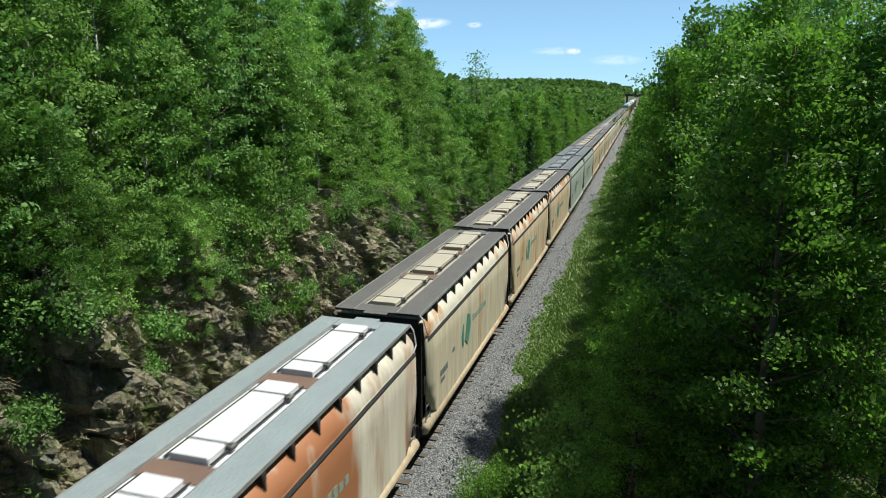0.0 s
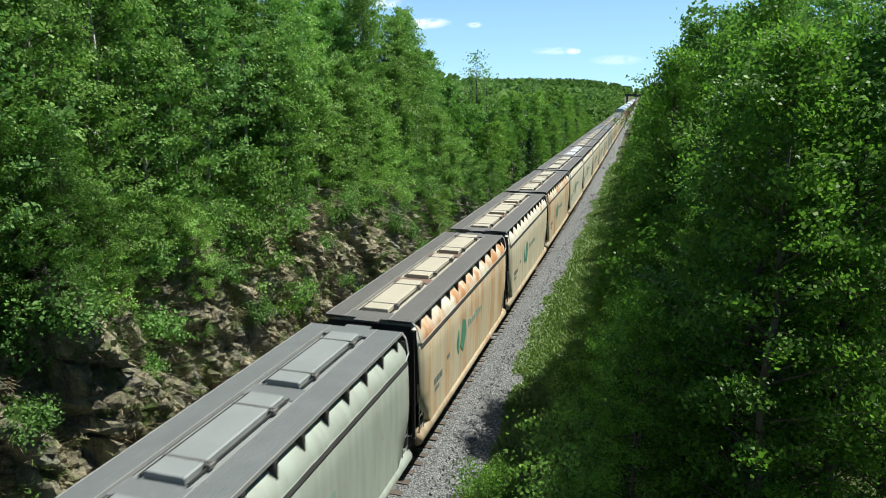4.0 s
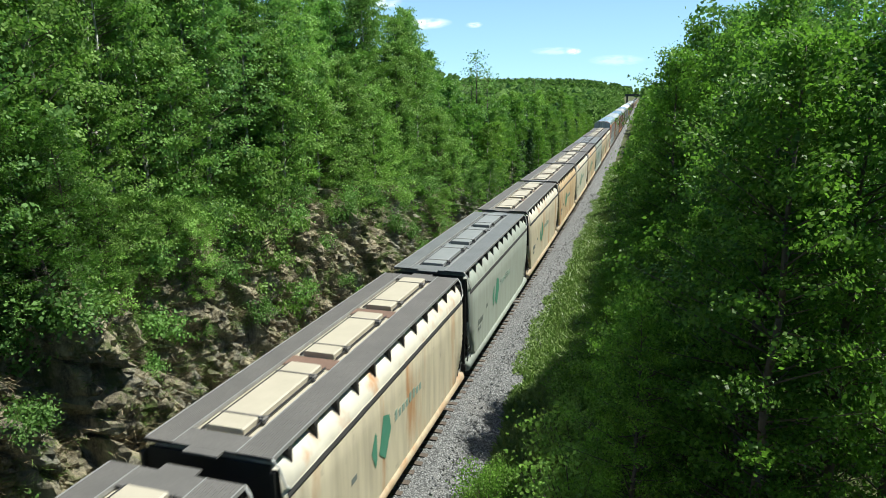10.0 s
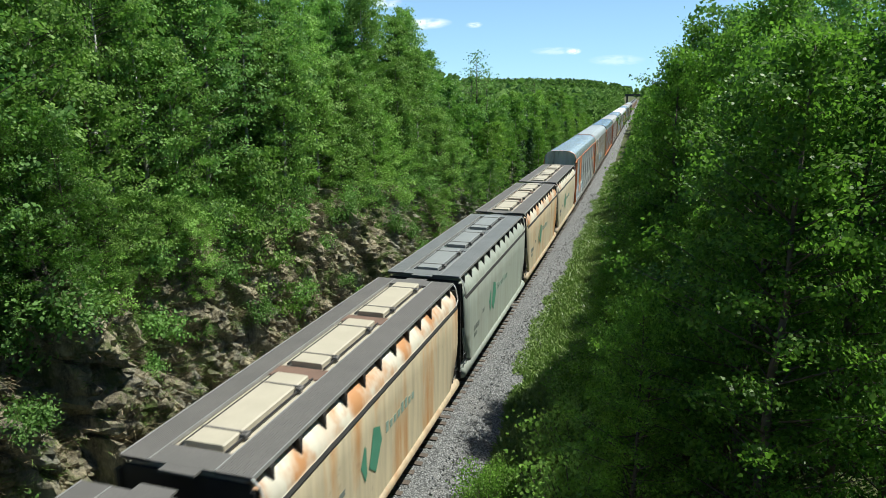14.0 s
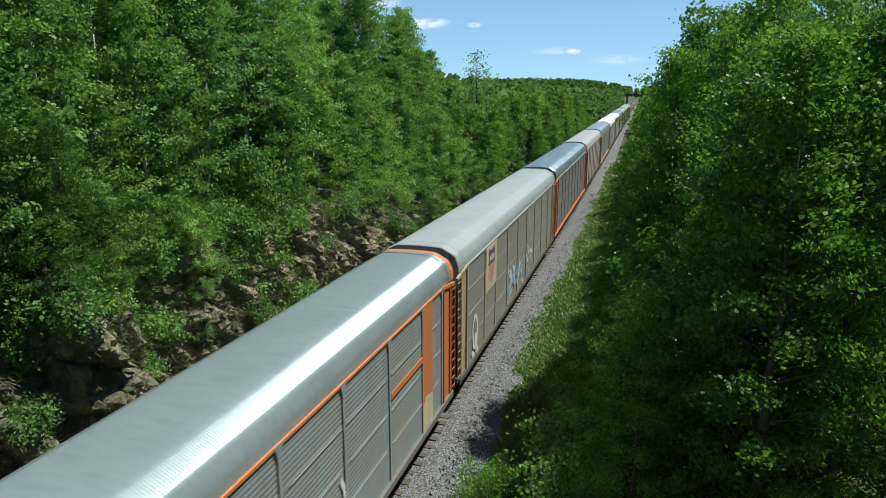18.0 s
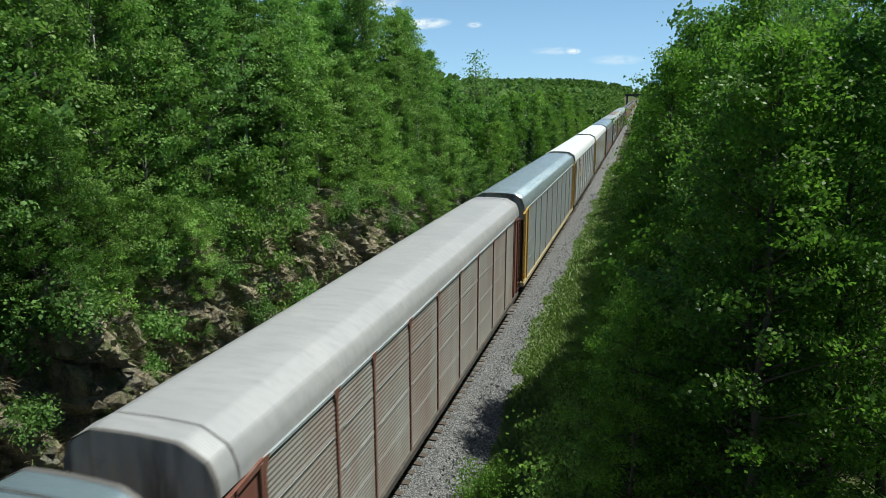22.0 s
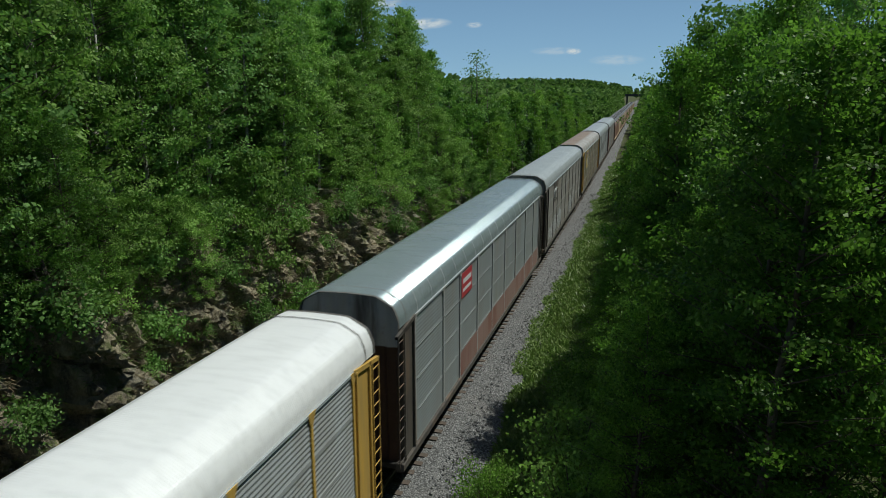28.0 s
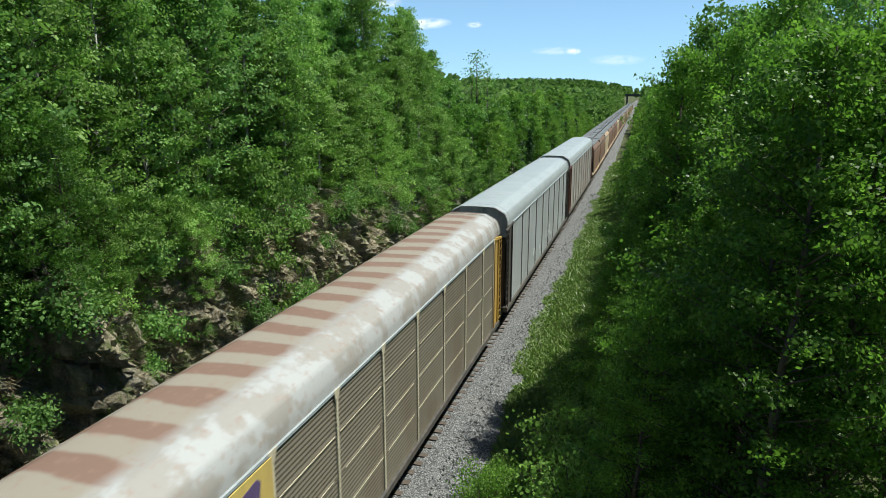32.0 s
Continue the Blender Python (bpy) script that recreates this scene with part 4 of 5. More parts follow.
        for q in range(8):
            a = 5.75 + 0.29 * q
            part("lettering", Solid().box(1.633, 1.638, a, a + 0.19, 2.80, 3.10 if q in (0, 4, 5) else 3.02), M["mark_green"], car)
        for ya, yb, za, zb in ((1.45, 1.7, 2.3, 2.52), (1.78, 2.0, 2.3, 2.52), (2.08, 2.3, 2.3, 2.52), (1.5, 1.95, 2.05, 2.2), (2.9, 3.2, 2.6, 2.75)):
            part("lettering", Solid().box(min(1.632 * sx, 1.637 * sx), max(1.632 * sx, 1.637 * sx), ya, yb, za, zb), M["mark_dark"], car)
    return car


HL = "covered hopper car, "
kinds = {
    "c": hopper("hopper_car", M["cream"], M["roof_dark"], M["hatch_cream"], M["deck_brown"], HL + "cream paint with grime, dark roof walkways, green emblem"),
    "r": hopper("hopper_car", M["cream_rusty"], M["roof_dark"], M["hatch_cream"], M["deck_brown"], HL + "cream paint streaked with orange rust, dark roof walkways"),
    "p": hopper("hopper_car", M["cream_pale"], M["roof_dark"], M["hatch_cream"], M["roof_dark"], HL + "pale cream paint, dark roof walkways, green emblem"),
    "t": hopper("hopper_car", M["tan"], M["roof_dark"], M["hatch_cream"], M["deck_brown"], HL + "tan paint browned by rust, dark roof walkways"),
    "g": hopper("hopper_car", M["grey"], M["roof_grey"], M["hatch_grey"], M["roof_grey"], HL + "grey-green paint, grey hatches and walkways"),
    "w": hopper("hopper_car", M["rust"], M["roof_galv"], M["hatch_white"], M["deck_brown"], HL + "rust-stained sides, white hatches, galvanized walkways"),
    "h": hopper("hopper_car", M["cream_pale"], M["roof_dark"], M["hatch_white"], M["roof_dark"], HL + "pale cream paint, white hatches, dark roof walkways"),
    "b": hopper("hopper_car", M["brown"], M["roof_grey"], M["hatch_grey"], M["deck_brown"], HL + "weathered brown paint, grey roof, dark end", True),
    "d": hopper("hopper_car", M["cream_rusty"], M["roof_grey"], M["hatch_grey"], M["deck_brown"], HL + "weathered tan paint, grey roof, dark end", True),
}
TRAIN = []
order = "wcrrggrcrphcpcgctprgrc"
for i, k in enumerate(order):
    y0 = 18.42 + 13.783 * (i - 1)
    TRAIN.append((copy_thing(kinds[k], pose(0, y0, 0)), y0))


# ---- enclosed car carriers ----
RACK = 26.5
BAYS = (1.35, 4.3, 6.45, 9.15, 11.9, 14.65, 17.45, 20.3, 23.1, 25.15)
ROOF_HALF = [(0, 5.945), (0.45, 5.935), (0.74, 5.92), (0.82, 5.90), (0.88, 5.87), (0.92, 5.848), (1.20, 5.686), (1.24, 5.66), (1.29, 5.58), (1.375, 5.36), (1.395, 5.24), (1.405, 5.04)]


def rack_panel(mat, rib):
    """A metre-long side panel of corrugated sheet in four courses."""
    s = Solid()
    rows_ = []
    z = 1.0
    while z < 5.0:
        course = ((z - 1.0) / 1.0) % 1.0
        wave = rib * (0.5 + 0.5 * math.sin(TAU * z / 0.115)) if 0.05 < course < 0.95 else rib + 0.004
        rows_.append([(1.385 + wave, 0.0, z), (1.385 + wave, 1.0, z)])
        z += 0.01917
    s.sheet(rows_)
    return s.mesh("side_panel", mat)


def outline(parent, name, ring, x, mat, label=""):
    """A flat patch on the side, from (y, z) points."""
    n_ = len(ring)
    v = [(x, y, z) for y, z in ring] + [(x - 0.01, y, z) for y, z in ring]
    part(name, Solid().add(v, [tuple(range(n_))] + [(i_, i_ + n_, (i_ + 1) % n_ + n_, (i_ + 1) % n_) for i_ in range(n_)]), mat, parent, label)


def ribbon(parent, rnd, y, z, size, mat, x):
    """One painted curl of graffiti."""
    a, turn, w = rnd.choice((0.4, 1.2, 1.7, 2.4, 5.2)) + rnd.uniform(-0.2, 0.2), rnd.uniform(-0.16, 0.16), rnd.uniform(0.06, 0.14) * size
    left, right = [], []
    for _ in range(6):
        left.append((y - math.sin(a) * w, min(4.4, max(1.05, z + math.cos(a) * w))))
        right.append((y + math.sin(a) * w, min(4.4, max(1.05, z - math.cos(a) * w))))
        y += 0.16 * size * math.cos(a)
        z += 0.16 * size * math.sin(a)
        z = min(2.9, max(1.1, z))
        a += turn + rnd.uniform(-0.2, 0.2)
    s = Solid().sheet([[(x, p, q) for p, q in left], [(x, p, q) for p, q in right]])
    part("graffiti", s, mat, parent, "painted graffiti curl")


def autorack(roof, panel, trim, end, sill, rail, hood, rib, label):
    car = tagged(new("car_carrier"), label, "freight car", "car carriers of the train")
    L = RACK
    ring = [(-x, z) for x, z in ROOF_HALF[::-1]] + ROOF_HALF[1:]
    s = Solid()
    n = 212
    s.sheet([[(x, 0.5 + (L - 1.0) * i / n, z + (0.0025 if i % 2 else 0.0)) for x, z in ring] for i in range(n + 1)][::-1])
    part("roof", s, roof, car, "ribbed sheet-metal roof with sloped shoulders", True)
    for y0, y1 in ((0.0, 0.56), (L - 0.56, L)):
        cap = [(x * 1.008, z + 0.018) for x, z in ring]
        face = y0 if y0 == 0 else y1
        inner = y1 if y0 == 0 else y0
        drop = [(x * 0.985, z - 0.035) for x, z in cap]
        rings = [[(x, inner, z) for x, z in cap], [(x, face, z) for x, z in drop]]
        part("roof_hood", Solid().sheet(rings if y0 == 0 else rings[::-1]), RF["bluish"] if hood is TR["orange"] else hood, car, "roof end hood", True)
        lip = (0.17 if hood is TR["orange"] else 0.05) * (1 if y0 == 0 else -1)
        rim = [[(x * 1.012, y, z + 0.012) for x, z in drop] for y in (face + lip * 1.6, face - lip * 0.3)]
        part("hood_edge", Solid().sheet(rim if y0 == 0 else rim[::-1]), hood if hood is TR["orange"] else M["roof_dark"], car, "thin folded edge of the roof hood")
        cap = drop
        # ribbed plate set back under the roof's end
        back = 0.10 if y0 == 0 else -0.10
        low, high = [], []
        half_z = sorted((x, z) for x, z in cap if x >= 0)
        for q in range(29):
            x = -1.36 + 2.72 * q / 28
            z = np.interp(abs(x), [p for p, _ in half_z], [p for _, p in half_z]) - 0.02
            push = 0.035 * (1 if q % 4 in (1, 2) else 0) * (1 if y0 == 0 else -1)
            high.append((x, face + back - push, z))
            low.append((x, face + back - push, 4.5))
        part("hood_plate", Solid().sheet([low, high] if y0 == 0 else [high, low]), M["hood_pale"] if hood in (RF["white"], TR["orange"]) else M["hood_grey"], car, "ribbed grey end plate under the roof")
        seam_y = inner + (0.02 if y0 == 0 else -0.02)
        line = [[(x * 1.011, y, z + 0.022) for x, z in ring] for y in ((seam_y + 0.03, seam_y) if y0 == 0 else (seam_y, seam_y - 0.03))]
        part("hood_seam", Solid().sheet(line), M["roof_dark"], car, "dark seam of the roof hood")
    pm = rack_panel(panel, rib)
    for a, b in zip(BAYS, BAYS[1:]):
        part("side_panel", pm, None, car, at=Matrix.Translation((0, a + 0.04, 0)) @ Matrix.Diagonal((1, b - a - 0.08, 1, 1)))
    part("far_side_panel", Solid().box(-1.42, -1.39, BAYS[0], BAYS[-1], 1.0, 5.0), panel, car)
    post = Solid().box(1.38, 1.427, -0.045, 0.045, 0.9, 5.0, 0.01).mesh("side_post", trim)
    foot = Solid().add([(1.430, -0.06, 4.80), (1.430, 0.06, 4.80), (1.44, -0.16, 5.06), (1.44, 0.16, 5.06), (1.38, -0.16, 5.06), (1.38, 0.16, 5.06)], [(0, 1, 3, 2), (2, 3, 5, 4)]).mesh("post_head", trim)
    for y in BAYS:
        p = part("side_post", post, None, car, at=pose(0, y, 0))
        part("post_head", foot, None, p)
    for sx in (1, -1):
        part("top_rail", Solid().box(*sorted((1.36 * sx, 1.435 * sx)), 1.3, L - 1.3, 4.97, 5.07, 0.02), rail, car, "edge rail under the roof")
        part("side_sill", Solid().box(*sorted((1.22 * sx, 1.47 * sx)), 0.1, L - 0.1, 0.78, 1.02, 0.03), sill, car, "deep side sill")
    part("deck", Solid().box(-1.25, 1.25, 0.1, L - 0.1, 0.85, 1.0), M["black"], car)
    for y, d in ((0.0, 1), (L, -1)):
        span = lambda a, b: sorted((y + a * d, y + b * d))
        part("corner_panel", Solid().box(1.34, 1.395, *span(0.42, 1.31), 0.95, 5.0), end, car)
        part("corner_post", Solid().box(1.30, 1.45, *span(0.36, 0.44), 0.9, 4.98, 0.01), end, car)
        part("corner_post", Solid().box(1.30, 1.46, *span(1.16, 1.24), 0.9, 5.02, 0.01), end, car)
        part("grab_ladder", ladder(1.0, 4.85, 0.40, 12), end, car, "end ladder with many rungs", at=pose(1.44, span(-0.14, 0.26)[0], 0))
        part("corner_arm", Solid().add([(1.45, y - 0.16 * d, 4.80), (1.45, y - 0.16 * d, 4.90), (1.45, y + 1.3 * d, 5.09), (1.45, y + 1.3 * d, 4.97), (1.36, y - 0.16 * d, 4.80), (1.36, y - 0.16 * d, 4.90), (1.36, y + 1.3 * d, 5.09), (1.36, y + 1.3 * d, 4.97)],
                                       [(0, 1, 2, 3), (4, 7, 6, 5), (1, 5, 6, 2), (0, 3, 7, 4)]), end, car, "sloping arm over the corner ladder")
        part("far_corner_post", Solid().box(-1.45, -1.25, *span(0.1, 1.3), 0.9, 5.0), end, car)
        ring_ = []
        for k in range(8):
            a = -1.28 + 0.32 * k
            ring_ += [(a, 0.0), (a + 0.05, -0.05), (a + 0.27, -0.05), (a + 0.32, 0.0)]
        n_ = len(ring_)
        v = [(x, y + (w + 0.3) * d, z) for z in (0.95, 4.95) for x, w in ring_]
        part("end_door", Solid().add(v, [(i_, i_ + 1, i_ + 1 + n_, i_ + n_) for i_ in range(n_ - 1)]), M["door_rust"] if end is TR["orange"] else M["door_brown"], car, "ribbed end door")
        part("coupler", Solid().box(-0.13, 0.13, *span(-0.75, 0.3), 0.7, 0.98, 0.03), M["black"], car)
        truck(car, 2.6 if d > 0 else L - 2.6)
    part("centre_sill", Solid().box(-0.35, 0.35, 0.1, L - 0.1, 0.5, 0.86, 0.03), M["black"], car)
    return car


M["hood_grey"] = painted("grey_hood_plate", (0.46, 0.465, 0.46), (0.10, 0.095, 0.09), 0.56, 0.70, rough=0.6)
M["hood_pale"] = painted("pale_hood_plate", (0.62, 0.635, 0.60), (0.07, 0.07, 0.07), 0.55, 0.66, rough=0.6)
M["door_brown"] = rough_mat("dark_brown_door", (0.07, 0.04, 0.03), (0.12, 0.07, 0.05), 1.0, 0.8, 0.0, 9.0, 0.7)
M["door_rust"] = rough_mat("rusty_orange_door", (0.20, 0.07, 0.03), (0.30, 0.10, 0.04), 1.0, 0.8, 0.0, 9.0, 0.7)
M["sign_beige"] = painted("beige_sign_paint", (0.62, 0.52, 0.36), (0.40, 0.27, 0.15), 0.6, 0.85)
M["sign_yellow"] = painted("yellow_sign_paint", (0.66, 0.50, 0.14), (0.40, 0.27, 0.15), 0.6, 0.85)
M["purple"] = rough_mat("faded_purple_paint", (0.09, 0.06, 0.16), (0.13, 0.09, 0.2), 3.0, 0.6, 0.0, 20.0, 0.9, 0)
M["stripe"] = rough_mat("faded_salmon_paint", (0.55, 0.22, 0.14), (0.6, 0.28, 0.2), 3.0, 0.6, 0.0, 20.0, 0.9, 0)
M["sign_red"] = rough_mat("red_sign_paint", (0.42, 0.04, 0.05), (0.5, 0.06, 0.07), 3.0, 0.5, 0.0, 20.0, 0.9, 0)
M["spray_white"] = rough_mat("white_spray_paint", (0.6, 0.63, 0.64), (0.72, 0.74, 0.74), 3.0, 0.6, 0.0, 20.0, 0.9, 0)
M["spray_blue"] = rough_mat("blue_spray_paint", (0.16, 0.34, 0.55), (0.26, 0.45, 0.62), 3.0, 0.6, 0.0, 20.0, 0.9, 0)


def shield_sign(car, board, crest, stripe):
    y0, y1 = BAYS[1] + 0.05, BAYS[2] - 0.05
    part("sign_board", Solid().box(1.425, 1.445, y0, y1, 3.05, 4.96), board, car, "painted sign board with a shield emblem")
    c = (y0 + y1) / 2
    outline(car, "emblem", [(c - 0.62, 4.72), (c - 0.5, 4.82), (c, 4.74), (c + 0.5, 4.82), (c + 0.62, 4.72), (c + 0.56, 4.45), (c + 0.6, 4.12), (c - 0.6, 4.12), (c - 0.56, 4.45)], 1.452, crest, "dark shield top")
    part("emblem_bar", Solid().box(1.45, 1.458, c - 0.42, c + 0.42, 4.30, 4.52), board, car)
    for k in range(5):
        a = c - 0.54 + 0.24 * k
        z = 3.28 + 0.12 * abs(k - 2)
        part("emblem_stripe", Solid().box(1.446, 1.452, a, a + 0.12, z, 4.08), stripe, car)


def steel(name, a, b, rough=0.35, metal=0.75, rust=None, ribs=0.003):
    m_, nt_, bs_ = graph(name)
    v = coords(nt_)
    n1 = noise_of(nt_, v, 0.5, 5.0)
    n2 = noise_of(nt_, coords(nt_, (0.3, 1.5, 1)), 4.0, 5.0)
    col = blend(nt_, ramp(nt_, n1, 0.35, 0.65), a, b)
    col = blend(nt_, ramp(nt_, n2, 0.45, 0.8), col, tuple(0.88 * c for c in a))
    if rust:
        n3 = noise_of(nt_, coords(nt_, (0.5, 1.6, 1)), 0.9, 5.0)
        col = blend(nt_, ramp(nt_, n3, 0.42, 0.6), col, rust)
    nt_.links.new(col, bs_.inputs["Base Color"])
    bs_.inputs["Roughness"].default_value, bs_.inputs["Metallic"].default_value = rough, metal
    wv = node(nt_, "ShaderNodeTexWave", Scale=5.0)
    wv.bands_direction = "Y"
    nt_.links.new(coords(nt_, shift=False), wv.inputs["Vector"])
    bump(nt_, bs_, wv.outputs["Fac"], 1.0, ribs)
    return m_


def flat_paint(name, c, wear=(0.25, 0.16, 0.10)):
    return painted(name, c, wear, 0.58, 0.80)


def rusty_roof():
    """Crosswise rust bands over the flat of the roof, worn pale shoulders."""
    m_, nt_, bs_ = graph("rust_banded_roof")
    tc = nt_.nodes.new("ShaderNodeTexCoord")
    sep = nt_.nodes.new("ShaderNodeSeparateXYZ")
    nt_.links.new(tc.outputs["Object"], sep.inputs[0])
    v = coords(nt_, shift=False)
    n1, n2 = noise_of(nt_, v, 1.1, 5.0), noise_of(nt_, v, 5.0, 5.0)
    wv = node(nt_, "ShaderNodeTexWave", Scale=0.25, Distortion=2.6, Detail=4.0)
    wv.inputs["Detail Scale"].default_value = 1.6
    wv.bands_direction = "Y"
    nt_.links.new(v, wv.inputs["Vector"])
    flat = blend(nt_, ramp(nt_, wv.outputs["Fac"], 0.42, 0.58), (0.215, 0.135, 0.10), (0.30, 0.265, 0.215))
    pale = blend(nt_, ramp(nt_, n1, 0.46, 0.54), (0.40, 0.405, 0.40), (0.32, 0.30, 0.275))
    ad = node(nt_, "ShaderNodeMath")
    ad.operation = "MULTIPLY_ADD"
    ad.inputs[1].default_value = 0.7
    nt_.links.new(n1, ad.inputs[0])
    nt_.links.new(sep.outputs["X"], ad.inputs[2])
    col = blend(nt_, ramp(nt_, ad.outputs[0], 0.75, 1.05), flat, pale)
    col = blend(nt_, ramp(nt_, n2, 0.55, 0.8), col, (0.30, 0.20, 0.15))
    nt_.links.new(col, bs_.inputs["Base Color"])
    bs_.inputs["Roughness"].default_value = 0.65
    return m_


RF = {
    "silver": steel("bright_galvanized_roof", (0.29, 0.385, 0.425), (0.335, 0.43, 0.465), 0.25, 0.5, ribs=0.011),
    "bluish": steel("dull_bluish_galvanized_roof", (0.37, 0.455, 0.475), (0.42, 0.50, 0.52), 0.27, 0.42, ribs=0.010),
    "pale": steel("dull_pale_roof", (0.335, 0.375, 0.39), (0.385, 0.425, 0.435), 0.5, 0.05, ribs=0.004),
    "pink": steel("dull_pinkish_roof", (0.38, 0.385, 0.39), (0.44, 0.44, 0.44), 0.5, 0.05, ribs=0.004),
    "white": steel("white_roof", (0.84, 0.86, 0.86), (0.88, 0.90, 0.90), 0.36, 0.0, ribs=0.004),
    "rusty": rusty_roof(),
}
PN = {
    "galv": painted("galvanized_panel", (0.26, 0.295, 0.305), (0.30, 0.27, 0.22), 0.55, 0.80, rough=0.5),
    "dull": painted("dull_grey_panel", (0.225, 0.222, 0.205), (0.24, 0.19, 0.14), 0.55, 0.80),
    "light": painted("light_grey_panel", (0.37, 0.40, 0.41), (0.33, 0.30, 0.26), 0.60, 0.85, rough=0.5),
    "tanned": painted("brownish_panel", (0.175, 0.155, 0.12), (0.13, 0.10, 0.07), 0.50, 0.75),
    "slate": painted("blue_grey_panel", (0.165, 0.19, 0.20), (0.15, 0.14, 0.12), 0.60, 0.85, rough=0.5),
    "reddish": painted("reddish_grey_panel", (0.30, 0.19, 0.17), (0.22, 0.10, 0.08), 0.45, 0.70),
    "mauve": painted("pinkish_grey_panel", (0.36, 0.35, 0.325), (0.27, 0.20, 0.17), 0.45, 0.70),
}
TR = {
    "orange": flat_paint("orange_paint", (0.62, 0.19, 0.05)),
    "tan": flat_paint("tan_trim_paint", (0.50, 0.40, 0.23)),
    "maroon": flat_paint("brown_red_paint", (0.20, 0.075, 0.055)),
    "yellow": flat_paint("yellow_paint", (0.60, 0.38, 0.08)),
    "grey": flat_paint("grey_trim_paint", (0.40, 0.42, 0.42)),
    "dark": flat_paint("dark_trim_paint", (0.07, 0.065, 0.06)),
    "galvt": flat_paint("galvanized_trim", (0.33, 0.35, 0.345)),
    "dim": flat_paint("dim_grey_trim", (0.16, 0.155, 0.15)),
    "light": flat_paint("light_grey_trim", (0.45, 0.46, 0.46)),
    "cream": flat_paint("cream_trim_paint", (0.68, 0.62, 0.46)),
}
CL = "enclosed car carrier, "
racks = [
    (308.7, "bluish", "galv", "galvt", "orange", "dim", "orange", 0.006, CL + "silver roof, orange corners and hood, graffiti"),
    (335.9, "pale", "dull", "tan", "tan", "dark", "pale", 0.012, CL + "dull pale roof, tan posts, shield sign, graffiti"),
    (363.4, "silver", "slate", "orange", "orange", "orange", "silver", 0.005, CL + "bright silver roof, orange ends and sill"),
    (391.1, "pink", "mauve", "maroon", "maroon", "dark", "pink", 0.010, CL + "pinkish grey roof, brown-red posts"),
    (419.2, "bluish", "galv", "grey", "yellow", "tan", "bluish", 0.009, CL + "silver roof, tan ends and sill"),
    (447.2, "white", "light", "grey", "tan", "dark", "white", 0.006, CL + "white roof, tan ends, shield sign, graffiti"),
    (475.5, "white", "light", "yellow", "yellow", "dark", "white", 0.012, CL + "white roof, yellow posts and ends"),
    (503.7, "bluish", "galv", "light", "dark", "dark", "bluish", 0.005, CL + "silver roof, pinkish grey panels, red sign"),
    (531.9, "pale", "dull", "dim", "dark", "dark", "pale", 0.014, CL + "pale roof, dark grey panels, white marks"),
    (560.2, "rusty", "tanned", "cream", "yellow", "dark", "rusty", 0.012, CL + "rust-banded roof, brownish panels, yellow ends"),
    (588.4, "pale", "light", "dim", "dark", "dark", "pale", 0.010, CL + "pale roof and light grey panels, white marks"),
    (616.6, "pale", "mauve", "grey", "maroon", "dark", "pale", 0.010, CL + "pale roof, pinkish grey panels"),
]
RACKS = []
for y0, a, b, c, d, e, g, rib, label in racks:
    car = autorack(RF[a], PN[b], TR[c], TR[d], TR[e], TR["orange"] if g == "orange" else RF["pale"], TR["orange"] if g == "orange" else RF[g], rib, label)
    car.scale = (1.068, 1, 1.018)
    y0 -= 0.3
    car.location = (0, y0, 0)
    RACKS.append(car)
    TRAIN.append((car, y0))
for k, board, crest, stripe in ((1, "sign_beige", "purple", "stripe"), (5, "sign_beige", "purple", "stripe"), (9, "sign_yellow", "purple", "spray_white")):
    shield_sign(RACKS[k], M[board], M[crest], M[stripe])
part("sign_board", Solid().box(1.42, 1.44, BAYS[2] + 0.1, BAYS[2] + 1.6, 4.0, 4.9), M["sign_red"], RACKS[7], "red sign plate")
for za, zb in ((4.50, 4.68), (4.20, 4.32)):
    part("sign_bar", Solid().box(1.438, 1.446, BAYS[2] + 0.25, BAYS[2] + 1.45, za, zb), M["spray_white"], RACKS[7])
outline(RACKS[0], "orange_panel", [(BAYS[1], 1.6), (BAYS[2] - 0.4, 1.6), (BAYS[2] - 0.4, 5.0), (BAYS[1], 5.0)], 1.428, TR["orange"], "orange painted bay")
outline(RACKS[0], "orange_panel", [(BAYS[8], 1.9), (BAYS[8] + 0.3, 2.1), (BAYS[8] + 0.98, 2.0), (BAYS[8] + 0.98, 4.98), (BAYS[8], 4.98)], 1.428, TR["orange"], "orange painted strip of the bay")
outline(RACKS[0], "dirty_panel", [(BAYS[8], 1.03), (BAYS[8] + 0.98, 1.03), (BAYS[8] + 0.98, 1.98), (BAYS[8] + 0.3, 2.08), (BAYS[8], 1.88)], 1.428, M["sign_beige"], "dust-coloured patch under the orange strip")
part("orange_bar", Solid().box(1.42, 1.44, BAYS[7] + 0.06, BAYS[8] - 0.05, 3.35, 3.52), TR["orange"], RACKS[0], "orange bar across the panels")
for cy, cz, ry, rz, mat in ((2.6, 1.95, 0.46, 0.80, "spray_white"), (2.58, 2.05, 0.30, 0.52, "mark_dark"), (2.66, 1.70, 0.2, 0.26, "spray_white"), (2.35, 1.2, 0.3, 0.16, "spray_white"), (2.9, 1.16, 0.24, 0.13, "spray_white")):
    outline(RACKS[1], "graffiti", [(cy + ry * math.cos(q) * (1 + 0.1 * math.sin(5 * q)), cz + rz * math.sin(q)) for q in np.linspace(0, TAU, 18, endpoint=False)], 1.424 + 0.004 * (mat == "mark_dark") + 0.008 * (rz == 0.26), M[mat], "painted graffiti figure")
rnd = random.Random(8)
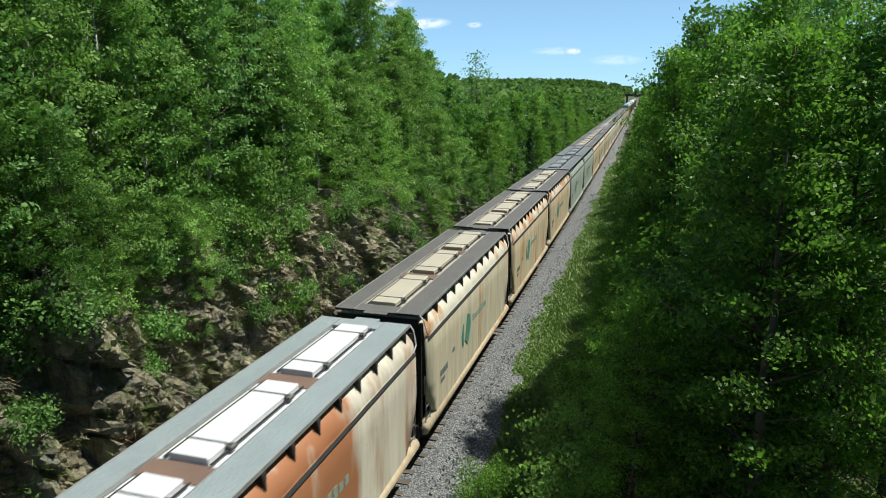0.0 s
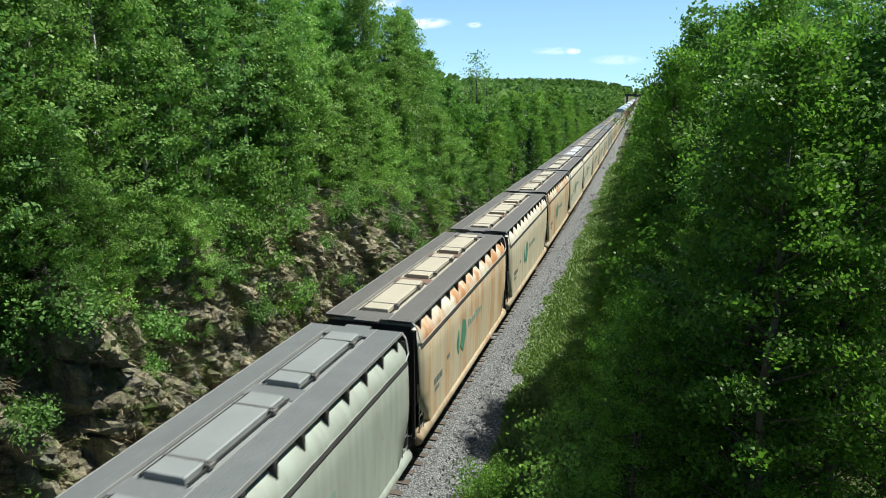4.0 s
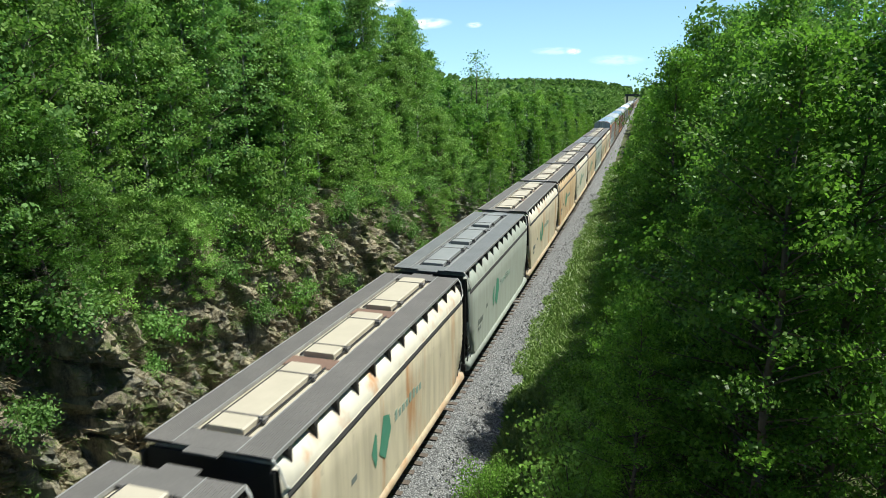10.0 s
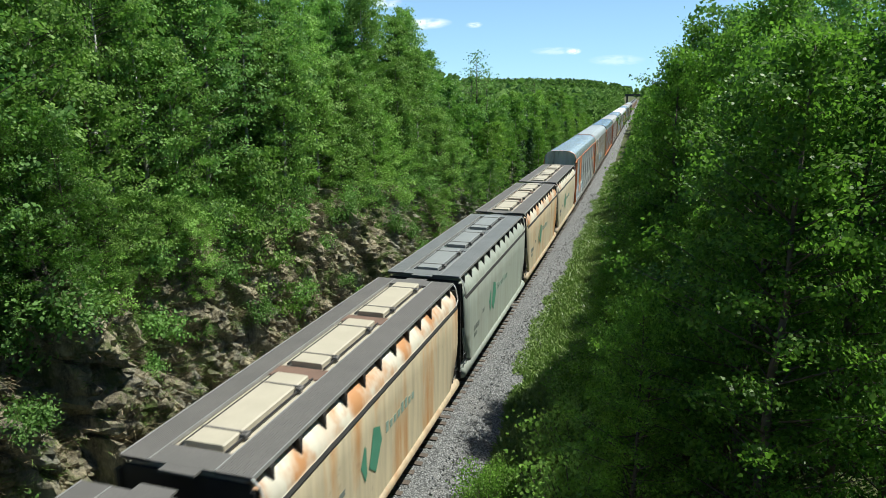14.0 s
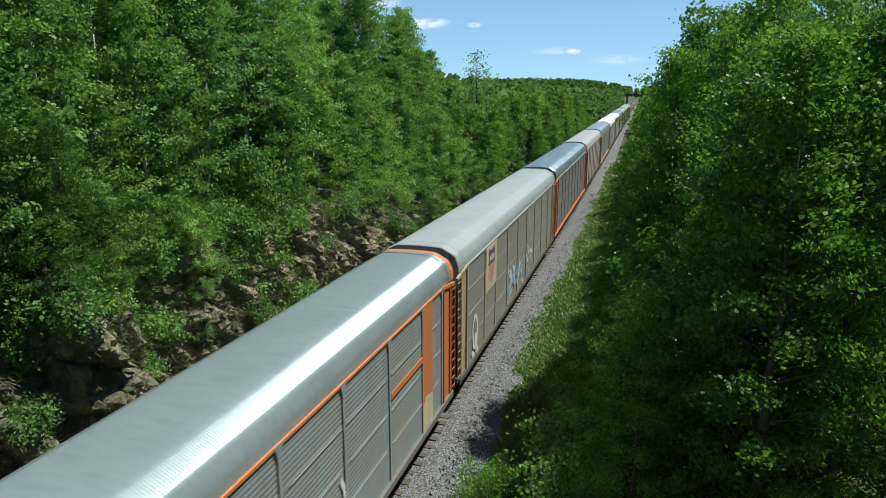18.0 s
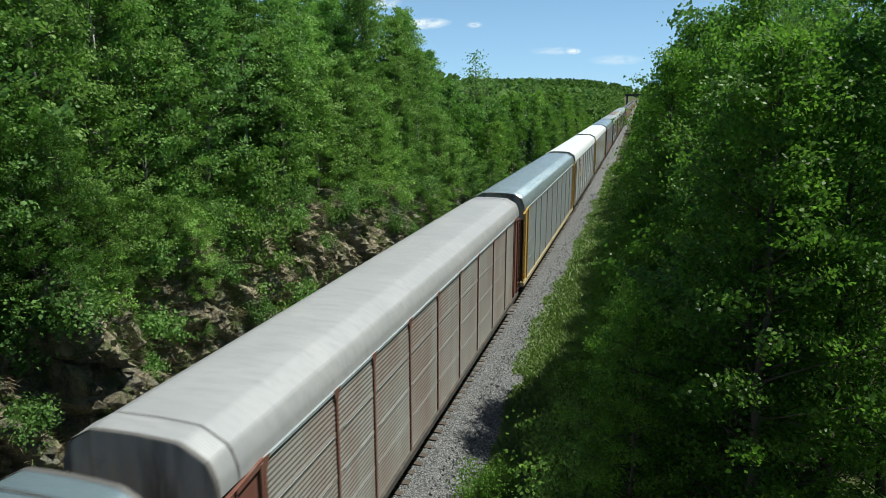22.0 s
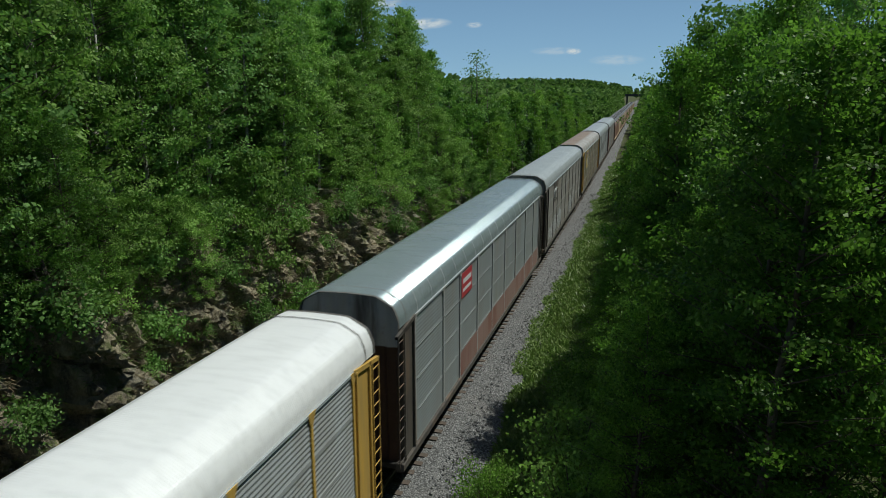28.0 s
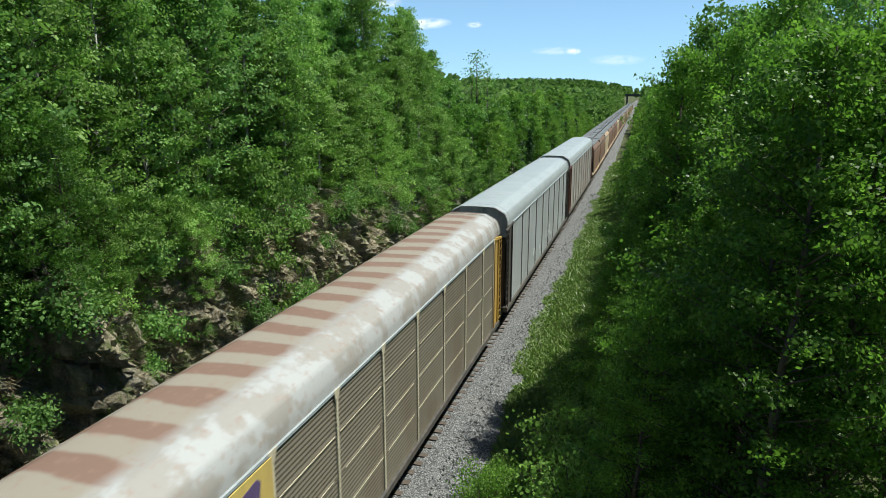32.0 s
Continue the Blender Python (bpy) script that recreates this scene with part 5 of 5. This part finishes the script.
for k, ya, yb, cols, count in ((0, 1.6, 9.0, ("spray_white", "spray_blue"), 22), (0, 10, 20, ("spray_white",), 14), (1, 9.3, 13.8, ("spray_blue", "spray_white"), 36), (1, 15, 17, ("spray_white",), 5),
                               (5, 8, 21, ("spray_white",), 30), (8, 17.6, 20, ("spray_white",), 5), (6, 12, 18, ("spray_white",), 6), (10, 8, 16, ("spray_white",), 10)):
    for q in range(count):
        ribbon(RACKS[k], rnd, rnd.uniform(ya, yb), rnd.uniform(1.3, 2.5), rnd.uniform(0.6, 1.1), M[cols[q % len(cols)]], 1.418 + 0.0015 * (q % 8))
# pale rubbed edges between the courses of the side panels
for k in (0, 1, 2, 3, 4, 5, 7, 8, 9):
    for a, b in zip(BAYS, BAYS[1:]):
        for z in (2.0, 3.0, 4.0):
            s_ = Solid().box(1.405, 1.4165, a + 0.08 + rnd.uniform(0, 0.3), b - 0.08 - rnd.uniform(0, 0.3), z - 0.012, z + 0.012)
            part("course_line", s_, PN["light"] if k != 9 else TR["cream"], RACKS[k])
# pale seams across the shiny roofs
low_half = ROOF_HALF[7:]
for k in (2, 7):
    for q in range(17):
        y = 1.6 + q * 1.42
        v = [(x * 1.004, y + dy, z + 0.006) for dy in (0.0, 0.045) for x, z in low_half]
        n_ = len(low_half)
        part("roof_seam", Solid().add(v, [(i_, i_ + 1, i_ + 1 + n_, i_ + n_) for i_ in range(n_ - 1)]), RF["pale"], RACKS[k])
for a, b in zip(BAYS[2:], BAYS[3:]):
    outline(RACKS[7], "stained_panel", [(a + 0.05, 1.03), (b - 0.05, 1.03), (b - 0.05, 1.95), (a + 0.05, 1.95)], 1.425, PN["reddish"], "reddish stained lower panel")
# pale bubble outlines low on the first car, upright white drips along the dark grey one
for q in range(9):
    cy, cz, rr = 1.9 + 0.78 * q, 1.55 + 0.35 * rnd.random(), rnd.uniform(0.36, 0.52)
    loop = [(cy + rr * math.cos(w) * (1 + 0.15 * math.sin(3 * w + q)), cz + 1.25 * rr * math.sin(w)) for w in np.linspace(0, TAU, 15)]
    outline(RACKS[0], "graffiti", loop[:-1], 1.4195, TR["galvt"] if q % 3 else M["spray_blue"], "pale painted graffiti bubble")
    s_ = Solid()
    for p, w in zip(loop, loop[1:]):
        s_.tube((1.421, *p), (1.421, *w), 0.03, n=4)
    part("graffiti", s_, M["spray_white"], RACKS[0], "white graffiti outline")
for ya, yb in ((1.8, 4.1), (4.6, 6.3), (6.6, 9.0), (14.8, 17.2)):
    s_, y = Solid(), ya
    while y < yb:
        z0, z1 = rnd.uniform(1.05, 1.35), rnd.uniform(1.9, 2.75)
        s_.box(1.408, 1.4175, y, y + rnd.uniform(0.05, 0.14), z0, z1)
        y += rnd.uniform(0.16, 0.34)
    tagged(part("graffiti", s_, M["spray_white"], RACKS[8], "white dripping graffiti strokes"), kind="stuff")
part("emblem_ground", Solid().box(1.406, 1.4135, BAYS[1] + 0.06, BAYS[2] - 0.06, 3.55, 4.9), TR["dark"], RACKS[8], "dark patch behind the emblem")
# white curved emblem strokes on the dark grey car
for a in (0.0, 0.85):
    s_ = Solid()
    pts = [(BAYS[1] + 0.5 + a + 0.42 * math.cos(q), 4.15 + 0.34 * math.sin(q)) for q in np.linspace(0.9, 4.6, 9)]
    for p, q in zip(pts, pts[1:]):
        s_.tube((1.425, *p), (1.425, *q), 0.05, n=4)
    part("emblem", s_, M["spray_white"], RACKS[8], "white curved emblem stroke")
for i in range(26):
    y0 = 645.0 + GAP * i
    TRAIN.append((copy_thing(kinds["b" if i % 4 != 2 else "d"], pose(0, y0, 0)), y0))
for ob in kinds.values():
    for o in (*ob.children_recursive, ob):
        bpy.data.objects.remove(o)


# ---- what moves ----
GUST = ((0, 0.0), (2, 0.35), (4, -0.1), (6, 0.0), (9, 0.3), (10, 0.4), (12, -0.2), (14, 0.45), (16, 0.25), (18, 0.1), (20, -0.15), (22, -0.7), (23.5, -0.3), (25, 0.2), (27, 0.9), (28.5, 1.1), (30, 0.9), (32, 1.3))


def motions():
    for car, y0 in TRAIN:
        walk(car, [(2.0 * i, on_line(y0 - SPEED * 2.0 * i)) for i in range(17)])
    for ob, x, y, z, turn, sway, phase in SWAYING:
        rows_ = []
        for t, g in GUST:
            side = sway * (2.2 * g * (1 if x > 0 else 0.35) + 0.5 * math.sin(1.9 * t + phase))
            along = sway * 0.6 * math.sin(1.3 * t + 1.7 * phase)
            rows_.append((float(t), Matrix.Translation((x, y, z)) @ Euler((radians(along), radians(side), 0)).to_matrix().to_4x4() @ pose(0, 0, 0, 0, 0, turn)))
        walk(ob, rows_)


motions()
